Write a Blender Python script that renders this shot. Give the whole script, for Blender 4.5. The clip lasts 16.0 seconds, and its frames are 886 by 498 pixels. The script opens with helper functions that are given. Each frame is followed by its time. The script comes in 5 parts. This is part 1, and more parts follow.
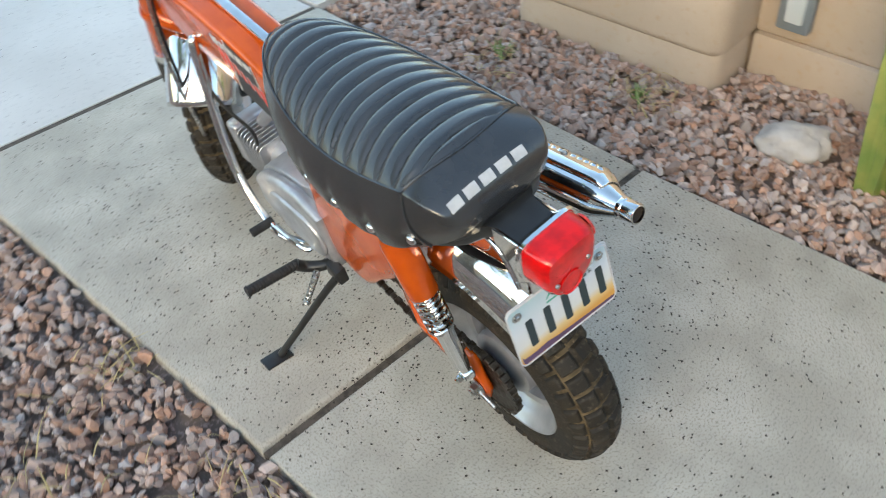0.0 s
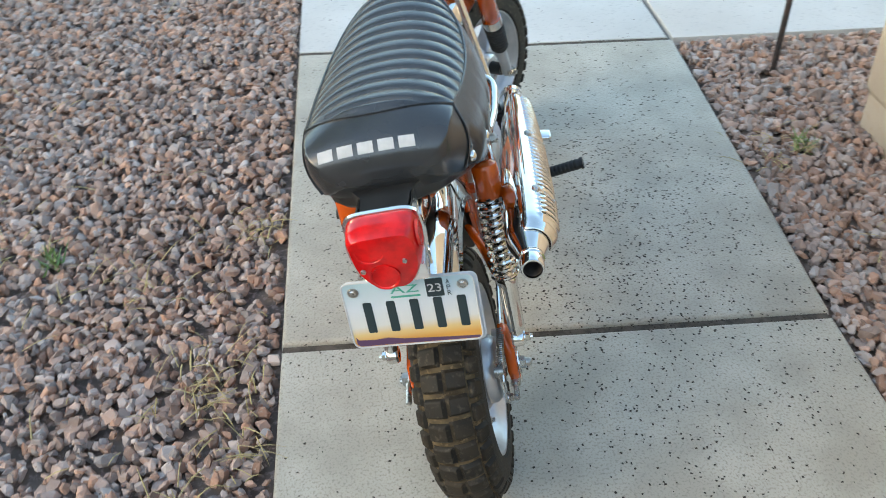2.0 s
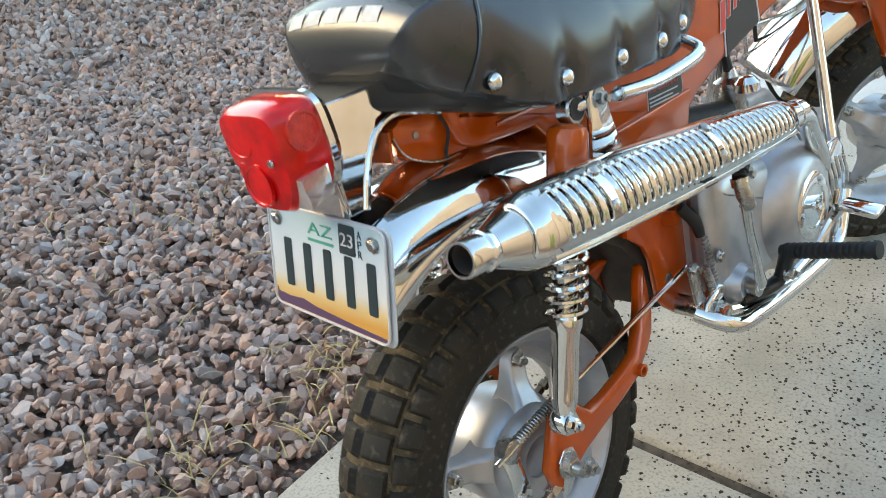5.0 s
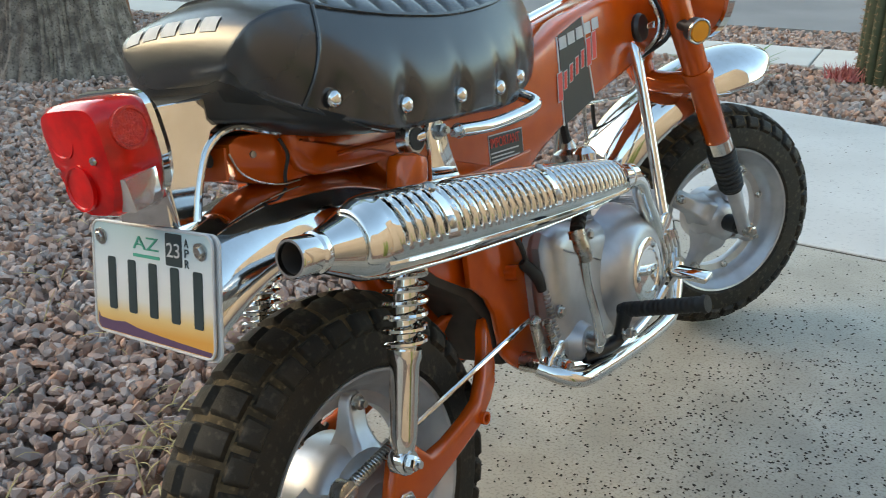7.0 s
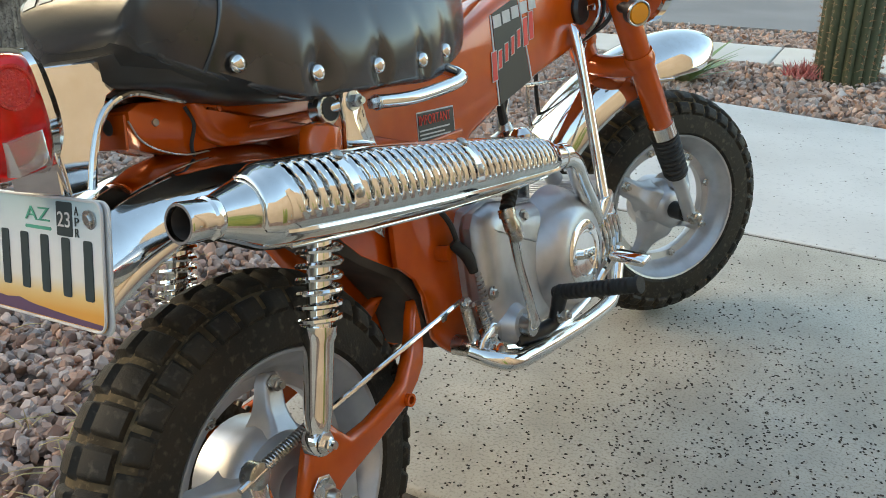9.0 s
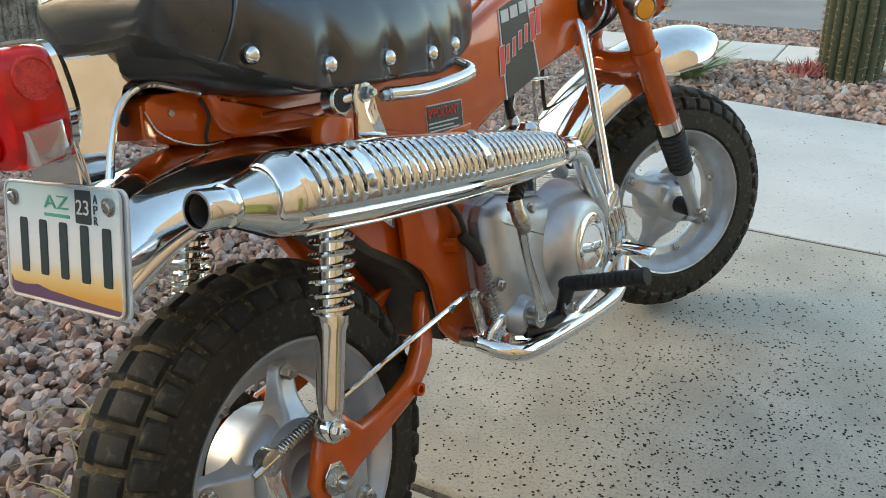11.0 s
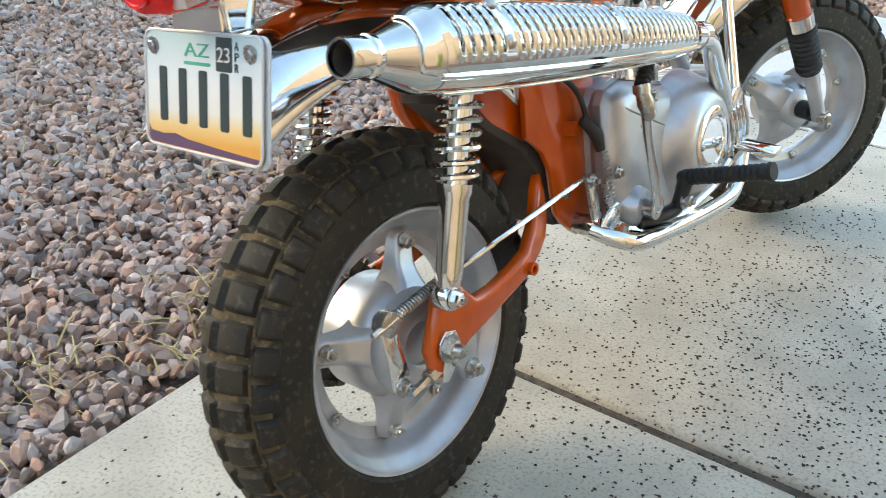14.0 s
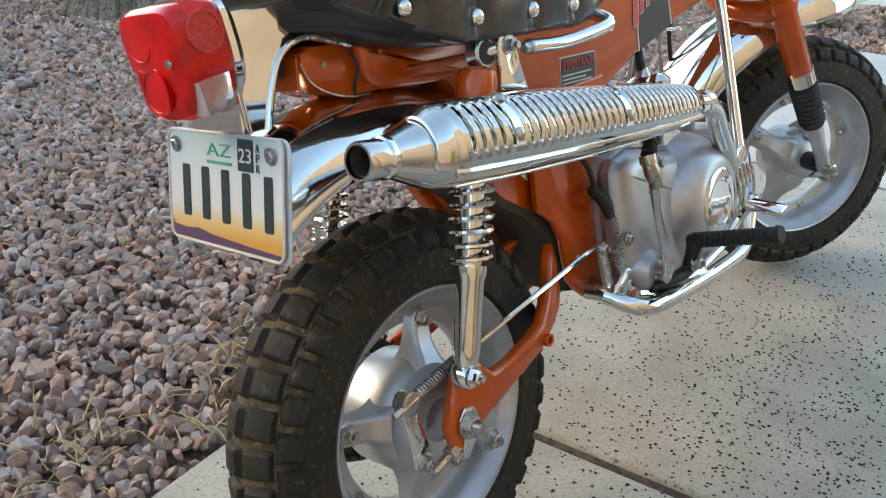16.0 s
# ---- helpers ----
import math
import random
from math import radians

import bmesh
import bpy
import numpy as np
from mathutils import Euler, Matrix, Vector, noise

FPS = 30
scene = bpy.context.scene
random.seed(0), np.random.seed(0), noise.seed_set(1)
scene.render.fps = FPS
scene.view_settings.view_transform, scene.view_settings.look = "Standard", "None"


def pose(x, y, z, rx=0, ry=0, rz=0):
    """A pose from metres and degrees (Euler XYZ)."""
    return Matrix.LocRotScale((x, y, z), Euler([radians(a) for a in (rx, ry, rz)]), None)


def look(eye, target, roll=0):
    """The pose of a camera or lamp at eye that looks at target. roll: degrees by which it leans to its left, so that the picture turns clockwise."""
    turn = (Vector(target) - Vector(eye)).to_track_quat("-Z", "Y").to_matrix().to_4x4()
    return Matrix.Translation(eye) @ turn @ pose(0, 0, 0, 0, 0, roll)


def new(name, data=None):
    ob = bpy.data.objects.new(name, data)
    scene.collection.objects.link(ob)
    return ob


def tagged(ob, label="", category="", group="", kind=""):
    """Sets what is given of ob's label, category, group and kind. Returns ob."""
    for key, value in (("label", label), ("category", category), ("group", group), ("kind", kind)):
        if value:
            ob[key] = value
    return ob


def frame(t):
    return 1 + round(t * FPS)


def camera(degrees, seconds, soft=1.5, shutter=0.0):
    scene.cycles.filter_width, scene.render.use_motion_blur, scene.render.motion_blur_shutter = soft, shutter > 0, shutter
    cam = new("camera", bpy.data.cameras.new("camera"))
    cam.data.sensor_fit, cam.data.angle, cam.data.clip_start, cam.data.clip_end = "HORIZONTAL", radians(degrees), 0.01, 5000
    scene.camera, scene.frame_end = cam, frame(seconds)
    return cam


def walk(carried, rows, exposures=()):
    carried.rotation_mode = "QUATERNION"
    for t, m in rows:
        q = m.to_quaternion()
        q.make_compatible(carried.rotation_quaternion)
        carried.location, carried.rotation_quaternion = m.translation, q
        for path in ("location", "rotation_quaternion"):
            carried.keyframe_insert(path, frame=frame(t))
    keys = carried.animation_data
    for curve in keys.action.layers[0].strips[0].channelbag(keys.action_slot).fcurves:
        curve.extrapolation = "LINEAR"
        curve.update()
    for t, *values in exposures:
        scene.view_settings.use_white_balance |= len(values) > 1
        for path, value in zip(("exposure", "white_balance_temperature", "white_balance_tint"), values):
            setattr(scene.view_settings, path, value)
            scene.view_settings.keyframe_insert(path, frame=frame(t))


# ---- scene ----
cam = camera(54.0, 16.0, soft=0.9, shutter=0.4)
PATH = [
    (0, (-0.392, -0.924, 1.368), (0.62, 0.122, -0.004), -4.5),
    (0.5, (-0.242, -1.145, 1.357), (0.521, 0.13, 0.019), -3.0),
    (1, (-0.087, -1.206, 1.317), (0.542, 0.183, 0.023), -1.3),
    (1.5, (0.063, -1.24, 1.313), (0.518, 0.236, 0.043), -0.3),
    (2, (0.257, -1.3, 1.285), (0.364, 0.246, 0.021), -2.9),
    (2.5, (0.424, -1.242, 1.253), (0.35, 0.297, -0.022), -2.9),
    (3, (0.561, -1.129, 1.257), (0.272, 0.361, -0.045), -1.6),
    (3.5, (0.709, -1.058, 1.243), (0.017, 0.266, -0.086), -2.3),
    (3.7, (0.731, -1.026, 1.222), (-0.085, 0.229, -0.105), -2.8),
    (5.8, (0.772, -0.913, 0.782), (-0.327, 0.506, -0.099), -3.8),
    (6, (0.769, -0.914, 0.782), (-0.326, 0.508, -0.1), -3.7),
    (6.5, (0.792, -0.927, 0.794), (-0.191, 0.61, -0.025), -1.7),
    (7, (0.807, -0.937, 0.805), (-0.073, 0.696, 0.058), 0.2),
    (7.5, (0.815, -0.926, 0.797), (-0.036, 0.724, 0.055), 0.6),
    (8, (0.835, -0.908, 0.78), (0.01, 0.756, 0.039), 0.8),
    (8.5, (0.846, -0.898, 0.773), (0.024, 0.768, 0.031), 0.8),
    (9, (0.849, -0.901, 0.772), (0.023, 0.763, 0.029), 0.8),
    (9.2, (0.849, -0.901, 0.769), (0.012, 0.756, 0.025), 0.5),
    (11.3, (0.848, -0.921, 0.768), (0.018, 0.739, 0.023), 0.8),
    (11.5, (0.84, -0.924, 0.768), (0.009, 0.735, 0.022), 0.8),
    (12, (0.819, -0.938, 0.759), (-0.03, 0.707, 0.004), 0.8),
    (12.5, (0.788, -0.969, 0.747), (-0.145, 0.582, -0.104), 1.3),
    (13, (0.784, -0.983, 0.741), (-0.174, 0.539, -0.134), 1.2),
    (13.5, (0.789, -0.98, 0.733), (-0.169, 0.517, -0.183), 1.1),
    (14, (0.818, -0.944, 0.729), (-0.128, 0.552, -0.203), 1.7),
    (14.5, (0.836, -0.919, 0.739), (-0.105, 0.59, -0.176), 1.4),
    (15, (0.834, -0.925, 0.753), (-0.126, 0.582, -0.145), 0.8),
    (15.5, (0.825, -0.936, 0.756), (-0.147, 0.573, -0.127), 0.2),
    (16, (0.815, -0.948, 0.776), (-0.175, 0.565, -0.078), -0.4),
]
walk(cam, [(t, look(e, g, r)) for t, e, g, r in PATH], [
    (0, 2.29, 6960, 2), (1, 2.29, 6960, 2), (2, 2.38, 7000, 1), (3, 2.63, 7160, 1), (3.5, 2.60, 7200, 1), (6, 2.33, 7330, 2), (7, 2.08, 7380, 1), (9, 2.16, 7720, 2),
    (12, 2.16, 7720, 2), (13, 2.31, 7650, 3), (13.5, 2.38, 7620, 3), (14, 2.76, 7420, 3), (14.5, 2.41, 7420, 3), (15.5, 2.27, 7480, 4), (16, 2.27, 7480, 4)])

# ---- world and light ----
world = bpy.data.worlds.new("world")
scene.world = world
world.use_nodes = True
wn = world.node_tree.nodes
sky = wn.new("ShaderNodeTexSky")
sky.sky_type = "NISHITA"
sky.sun_disc = False
sky.sun_elevation = radians(16)
sky.sun_rotation = radians(251)
sky.air_density, sky.dust_density, sky.ozone_density = 1.0, 1.2, 1.0
world.node_tree.links.new(sky.outputs[0], wn["Background"].inputs[0])
wn["Background"].inputs[1].default_value = 0.15

sun = new("sun", bpy.data.lights.new("sun", "SUN"))
sun.data.energy, sun.data.angle, sun.data.color = 0.26, radians(28), (1.0, 0.70, 0.40)
sun.matrix_world = look((-5.0, -1.7, 2.7), (0, 0, 0))


# ---- materials ----
def mat(name, color, rough=0.5, metal=0.0, coat=0.0, var=0.0, scale=20.0, bump=0.0, bump_scale=200.0,
        color2=None, fine=None, island=False, trans=0.0, spec=0.5, rough_var=0.0):
    """Principled surface with noise at two scales: colour drift and fine relief, in metres."""
    m = bpy.data.materials.new(name)
    m.use_nodes = True
    nt = m.node_tree
    n, l = nt.nodes, nt.links
    b = n["Principled BSDF"]
    b.inputs["Roughness"].default_value = rough
    b.inputs["Metallic"].default_value = metal
    b.inputs["Coat Weight"].default_value = coat
    b.inputs["Coat Roughness"].default_value = 0.06
    b.inputs["Specular IOR Level"].default_value = spec
    b.inputs["Transmission Weight"].default_value = trans
    b.inputs["Base Color"].default_value = (*color, 1)
    tc = n.new("ShaderNodeTexCoord")
    if color2 is not None:
        big = n.new("ShaderNodeTexNoise")
        big.inputs["Scale"].default_value = scale
        big.inputs["Detail"].default_value = 5
        l.new(tc.outputs["Object"], big.inputs["Vector"])
        ramp = n.new("ShaderNodeMapRange")
        ramp.inputs["From Min"].default_value, ramp.inputs["From Max"].default_value = 0.38, 0.64
        l.new(big.outputs["Fac"], ramp.inputs["Value"])
        mix = n.new("ShaderNodeMix")
        mix.data_type = "RGBA"
        mix.inputs["A"].default_value, mix.inputs["B"].default_value = (*color, 1), (*color2, 1)
        l.new(ramp.outputs[0], mix.inputs["Factor"])
        out = mix.outputs["Result"]
        if fine is not None:
            sm = n.new("ShaderNodeTexNoise")
            sm.inputs["Scale"].default_value, sm.inputs["Detail"].default_value = fine[0], 3
            l.new(tc.outputs["Object"], sm.inputs["Vector"])
            r2 = n.new("ShaderNodeMapRange")
            r2.inputs["From Min"].default_value, r2.inputs["From Max"].default_value = fine[1], fine[2]
            l.new(sm.outputs["Fac"], r2.inputs["Value"])
            m2 = n.new("ShaderNodeMix")
            m2.data_type = "RGBA"
            m2.inputs["B"].default_value = (*fine[3], 1)
            l.new(r2.outputs[0], m2.inputs["Factor"])
            l.new(out, m2.inputs["A"])
            out = m2.outputs["Result"]
        if rough_var:
            rr = n.new("ShaderNodeMapRange")
            rr.inputs["To Min"].default_value, rr.inputs["To Max"].default_value = rough - rough_var, rough + rough_var
            l.new(big.outputs["Fac"], rr.inputs["Value"])
            l.new(rr.outputs[0], b.inputs["Roughness"])
        if island:
            geo = n.new("ShaderNodeNewGeometry")
            hsv = n.new("ShaderNodeHueSaturation")
            v = n.new("ShaderNodeMapRange")
            v.inputs["To Min"].default_value, v.inputs["To Max"].default_value = 0.70, 1.38
            l.new(geo.outputs["Random Per Island"], v.inputs["Value"])
            l.new(v.outputs[0], hsv.inputs["Value"])
            wn_ = n.new("ShaderNodeTexWhiteNoise")
            wn_.noise_dimensions = "1D"
            l.new(geo.outputs["Random Per Island"], wn_.inputs["W"])
            s = n.new("ShaderNodeMapRange")
            s.inputs["To Min"].default_value, s.inputs["To Max"].default_value = 0.45, 1.5
            l.new(wn_.outputs["Value"], s.inputs["Value"])
            l.new(s.outputs[0], hsv.inputs["Saturation"])
            l.new(out, hsv.inputs["Color"])
            out = hsv.outputs["Color"]
        l.new(out, b.inputs["Base Color"])
    if bump:
        bn = n.new("ShaderNodeTexNoise")
        bn.inputs["Scale"].default_value, bn.inputs["Detail"].default_value = bump_scale, 4
        l.new(tc.outputs["Object"], bn.inputs["Vector"])
        bp = n.new("ShaderNodeBump")
        bp.inputs["Strength"].default_value, bp.inputs["Distance"].default_value = min(1.0, bump), 0.002
        l.new(bn.outputs["Fac"], bp.inputs["Height"])
        l.new(bp.outputs[0], b.inputs["Normal"])
    return m


ORANGE = mat("orange_paint", (0.54, 0.084, 0.005), 0.20, 0.12, 0.4, color2=(0.47, 0.069, 0.004), scale=25, rough_var=0.06, spec=0.4)
CHROME = mat("chrome", (0.80, 0.79, 0.77), 0.055, 1.0, color2=(0.74, 0.72, 0.69), scale=40, rough_var=0.03)
STEEL = mat("plated_steel", (0.55, 0.54, 0.52), 0.28, 1.0, color2=(0.38, 0.36, 0.33), scale=90, rough_var=0.1)
SILVER = mat("silver_painted_alloy", (0.50, 0.51, 0.535), 0.36, 0.70, color2=(0.42, 0.43, 0.455), scale=30, bump=0.05,
             bump_scale=500, rough_var=0.06)
VINYL = mat("black_vinyl", (0.020, 0.021, 0.023), 0.25, 0.0, color2=(0.030, 0.030, 0.031), scale=14, bump=0.04,
            bump_scale=900, rough_var=0.06, spec=0.8)
BLACK = mat("black_plastic", (0.012, 0.012, 0.012), 0.35, color2=(0.02, 0.02, 0.02), scale=30)
# Dull dark for cavities and print; as frame fill it stands for shade.
DULL = mat("dark_cavity_and_print", (0.03, 0.027, 0.025), 0.7, color2=(0.05, 0.04, 0.035), scale=40)
RUBBER = mat("tyre_rubber", (0.014, 0.012, 0.009), 0.66, color2=(0.028, 0.021, 0.013), scale=18,
             fine=(120, 0.55, 0.75, (0.07, 0.055, 0.04)), bump=0.25, bump_scale=400, rough_var=0.1, spec=0.3)
DUSTY = mat("dusty_tread_groove", (0.035, 0.026, 0.016), 0.9, color2=(0.12, 0.088, 0.050), scale=26, fine=(150, 0.55, 0.75, (0.18, 0.13, 0.075)), spec=0.2)
GRIP = mat("black_grip_rubber", (0.010, 0.010, 0.010), 0.62, color2=(0.02, 0.02, 0.02), scale=60, bump=0.2, bump_scale=600)
CHAIN = mat("oily_chain_steel", (0.10, 0.09, 0.08), 0.45, 0.9, color2=(0.05, 0.04, 0.03), scale=120, rough_var=0.1)
WHITE = mat("white_paint", (0.55, 0.55, 0.55), 0.4, color2=(0.48, 0.48, 0.48), scale=60)
PRINT = mat("pale_seat_print", (0.46, 0.46, 0.46), 0.5, color2=(0.38, 0.38, 0.38), scale=80)
RED = mat("red_print", (0.66, 0.04, 0.025), 0.4)
AMBER = mat("amber_plastic", (0.75, 0.28, 0.015), 0.15, coat=0.5)
def plate_print(name):
    """White enamel that fades to gold below and to pale blue above, along the plate's height."""
    m = mat(name, (0.5, 0.5, 0.5), 0.32, coat=0.4)
    n, l = m.node_tree.nodes, m.node_tree.links
    tc, sep, ramp = n.new("ShaderNodeTexCoord"), n.new("ShaderNodeSeparateXYZ"), n.new("ShaderNodeValToRGB")
    span = n.new("ShaderNodeMapRange")
    span.inputs["From Min"].default_value, span.inputs["From Max"].default_value = 0.455, 0.555
    l.new(tc.outputs["Object"], sep.inputs[0])
    l.new(sep.outputs["Z"], span.inputs["Value"])
    l.new(span.outputs[0], ramp.inputs[0])
    e = ramp.color_ramp.elements
    e[0].position, e[0].color = 0.10, (0.55, 0.27, 0.05, 1)
    e[1].position, e[1].color = 1.0, (0.36, 0.50, 0.55, 1)
    for at_, col in ((0.23, (0.60, 0.44, 0.20, 1)), (0.35, (0.57, 0.57, 0.55, 1)), (0.62, (0.54, 0.58, 0.62, 1))):
        k = e.new(at_)
        k.color = col
    l.new(ramp.outputs[0], n["Principled BSDF"].inputs["Base Color"])
    return m


PLATE = plate_print("plate_enamel")
PLATE_PURPLE = mat("plate_purple_band", (0.09, 0.045, 0.10), 0.32, coat=0.4)
PLATE_INK = mat("plate_dark_ink", (0.02, 0.035, 0.04), 0.35)
PLATE_GREEN = mat("plate_green_ink", (0.05, 0.30, 0.22), 0.35)
STICKER = mat("sticker_black", (0.012, 0.012, 0.013), 0.35, coat=0.1)
LENS_RED = mat("red_lens", (0.78, 0.003, 0.005), 0.07, 0.0, 0.3, color2=(0.52, 0.0015, 0.003), scale=55, trans=0.18, spec=0.35, bump=0.08, bump_scale=420)
LENS_REFLEX = mat("red_reflex_lens", (0.78, 0.02, 0.008), 0.12, 0.0, 0.3, color2=(0.60, 0.008, 0.004), scale=160, trans=0.2, spec=0.5, bump=0.9, bump_scale=520)
LENS_CLEAR = mat("clear_lens", (0.72, 0.60, 0.54), 0.10, 0.0, 0.6, color2=(0.62, 0.48, 0.42), scale=60, trans=0.75)
CONCRETE = mat("walkway_concrete", (0.350, 0.318, 0.265), 0.62, color2=(0.450, 0.415, 0.352), scale=6,
               fine=(210, 0.50, 0.72, (0.24, 0.215, 0.18)), bump=0.12, bump_scale=420)
DRIVE = mat("driveway_concrete", (0.46, 0.455, 0.44), 0.8, color2=(0.55, 0.545, 0.53), scale=1.8,
            fine=(90, 0.58, 0.8, (0.34, 0.34, 0.34)), bump=0.3, bump_scale=320)
SIDEWALK = mat("sidewalk_concrete", (0.54, 0.51, 0.46), 0.85, color2=(0.60, 0.575, 0.53), scale=2.0, bump=0.3)
ASPHALT = mat("street_asphalt", (0.17, 0.165, 0.165), 0.85, color2=(0.22, 0.215, 0.21), scale=1.2,
              fine=(150, 0.5, 0.7, (0.22, 0.22, 0.22)), bump=0.5, bump_scale=150)
DIRT = mat("bed_soil", (0.12, 0.09, 0.075), 0.95, color2=(0.19, 0.145, 0.12), scale=9,
           fine=(110, 0.5, 0.66, (0.30, 0.22, 0.20)), bump=0.9, bump_scale=70)
JOINT = mat("joint_grit", (0.055, 0.046, 0.038), 0.95, color2=(0.10, 0.085, 0.070), scale=60, bump=0.8, bump_scale=200)
STONE = mat("crushed_rock", (0.305, 0.212, 0.174), 0.85, color2=(0.400, 0.292, 0.245), scale=14,
            fine=(160, 0.55, 0.8, (0.34, 0.28, 0.245)), bump=0.6, bump_scale=220, island=True)
PALE_ROCK = mat("pale_rock", (0.42, 0.41, 0.40), 0.85, color2=(0.32, 0.31, 0.30), scale=22, bump=0.8, bump_scale=60)
STUCCO = mat("tan_stucco", (0.42, 0.340, 0.262), 0.92, color2=(0.48, 0.395, 0.315), scale=3,
             fine=(45, 0.58, 0.75, (0.42, 0.32, 0.22)), bump=0.7, bump_scale=120)
BARK = mat("shaggy_bark", (0.12, 0.095, 0.075), 0.95, color2=(0.29, 0.235, 0.19), scale=18,
           fine=(90, 0.5, 0.7, (0.08, 0.06, 0.05)), bump=0.9, bump_scale=60)
RUST_BARK = mat("red_brown_bark", (0.20, 0.09, 0.05), 0.95, color2=(0.28, 0.14, 0.08), scale=15, bump=0.8, bump_scale=60)
CACTUS = mat("cactus_skin", (0.038, 0.048, 0.02), 0.65, color2=(0.062, 0.062, 0.03), scale=25, bump=0.3, bump_scale=150)
THORN = mat("cactus_spine", (0.42, 0.22, 0.12), 0.6, color2=(0.52, 0.32, 0.20), scale=80)
LEAF = mat("leaf_green", (0.11, 0.19, 0.055), 0.45, color2=(0.22, 0.30, 0.11), scale=20)
PALE_LEAF = mat("succulent_green", (0.14, 0.21, 0.055), 0.45, color2=(0.26, 0.28, 0.08), scale=12, bump=0.1)
DRY = mat("dry_stem", (0.50, 0.40, 0.19), 0.8, color2=(0.36, 0.29, 0.14), scale=60)
SEED = mat("dark_seed_litter", (0.035, 0.027, 0.022), 0.9, color2=(0.06, 0.045, 0.035), scale=90)
IRON = mat("dark_iron", (0.05, 0.045, 0.045), 0.6, 0.6, color2=(0.09, 0.06, 0.05), scale=60)
GLASS = mat("frosted_lamp_glass", (0.62, 0.68, 0.70), 0.25, trans=0.3)
FIXTURE = mat("grey_lamp_metal", (0.22, 0.26, 0.29), 0.5, 0.4)


# ---- geometry helpers ----
def part(name, bm, material, parent=None, label="", smooth=True, sharp=35):
    me = bpy.data.meshes.new(name)
    bmesh.ops.recalc_face_normals(bm, faces=bm.faces)
    bm.to_mesh(me)
    bm.free()
    me.materials.append(material)
    if smooth:
        me.shade_smooth()
        me.set_sharp_from_angle(angle=radians(sharp))
    ob = new(name, me)
    if parent is not None:
        ob.parent = parent
    if label:
        ob["label"] = label
    return ob


def raw(name, verts, faces, material, parent=None, smooth=False):
    me = bpy.data.meshes.new(name)
    me.from_pydata(verts, [], faces)
    me.materials.append(material)
    me.update()
    if smooth:
        me.shade_smooth()
    ob = new(name, me)
    if parent is not None:
        ob.parent = parent
    return ob


def loft(rings, close=True, cap=True, bm=None):
    """Skin between rings of equally many points."""
    bm = bm or bmesh.new()
    vs = [[bm.verts.new(p) for p in ring] for ring in rings]
    n = len(vs[0])
    for a, b in zip(vs, vs[1:]):
        for i in range(n if close else n - 1):
            j = (i + 1) % n
            bm.faces.new((a[i], a[j], b[j], b[i]))
    if cap and close:
        bm.faces.new(vs[0][::-1])
        bm.faces.new(vs[-1])
    return bm


def lathe(profile, axis="x", at=(0, 0, 0), n=40, bm=None, start=0.0, sweep=360.0, cap=False):
    """Turns (along, radius) about an axis through at."""
    full = sweep >= 360
    rings = []
    for k in range(n if full else n + 1):
        a = radians(start + sweep * k / n)
        ring = []
        for h, r in profile:
            c, s = r * math.cos(a), r * math.sin(a)
            p = {"x": (h, s, c), "y": (c, h, s), "z": (c, s, h)}[axis]
            ring.append((p[0] + at[0], p[1] + at[1], p[2] + at[2]))
        rings.append(ring)
    if full:
        rings.append(rings[0])
    bm = bm or bmesh.new()
    bm2 = loft(rings, close=False, cap=False, bm=bm)
    bmesh.ops.remove_doubles(bm2, verts=bm2.verts, dist=1e-6)
    return bm2


def smooth_path(points, per=6):
    """Catmull-Rom through the points."""
    p = [Vector(q) for q in points]
    p = [p[0] * 2 - p[1]] + p + [p[-1] * 2 - p[-2]]
    out = []
    for i in range(1, len(p) - 2):
        for k in range(per):
            t = k / per
            a, b, c, d = p[i - 1], p[i], p[i + 1], p[i + 2]
            out.append(0.5 * (2 * b + (c - a) * t + (2 * a - 5 * b + 4 * c - d) * t * t + (3 * b - a - 3 * c + d) * t ** 3))
    return out + [p[-2]]


def tube(points, radius, n=12, per=6, bm=None, flat=1.0):
    """A round bar along a path; radius may be a list, one a given point."""
    path = smooth_path(points, per) if per > 1 else [Vector(q) for q in points]
    m = len(path)
    up = Vector((0.123, 0.31, 0.94)).normalized()
    rings = []
    for i, p in enumerate(path):
        d = (path[min(i + 1, m - 1)] - path[max(i - 1, 0)]).normalized()
        if i == 0:
            u = d.cross(up).normalized()
        u = (u - d * u.dot(d)).normalized()
        v = d.cross(u)
        if isinstance(radius, (list, tuple)):
            f = i / (m - 1) * (len(radius) - 1)
            k = min(int(f), len(radius) - 2)
            r = radius[k] + (radius[k + 1] - radius[k]) * (f - k)
        else:
            r = radius
        rings.append([p + u * (r * math.cos(2 * math.pi * j / n)) + v * (r * flat * math.sin(2 * math.pi * j / n)) for j in range(n)])
    return loft(rings, bm=bm)


def rbox(c, s, bevel=0.003, seg=2, rot=None, bm=None):
    b = bmesh.new()
    bmesh.ops.create_cube(b, size=1)
    for v in b.verts:
        v.co = Vector((v.co.x * s[0], v.co.y * s[1], v.co.z * s[2]))
    if bevel:
        bmesh.ops.bevel(b, geom=list(b.edges), offset=bevel, segments=seg, affect="EDGES", profile=0.5)
    m = Matrix.Translation(c)
    if rot is not None:
        m = m @ rot
    bmesh.ops.transform(b, matrix=m, verts=b.verts)
    return merge(bm, b)


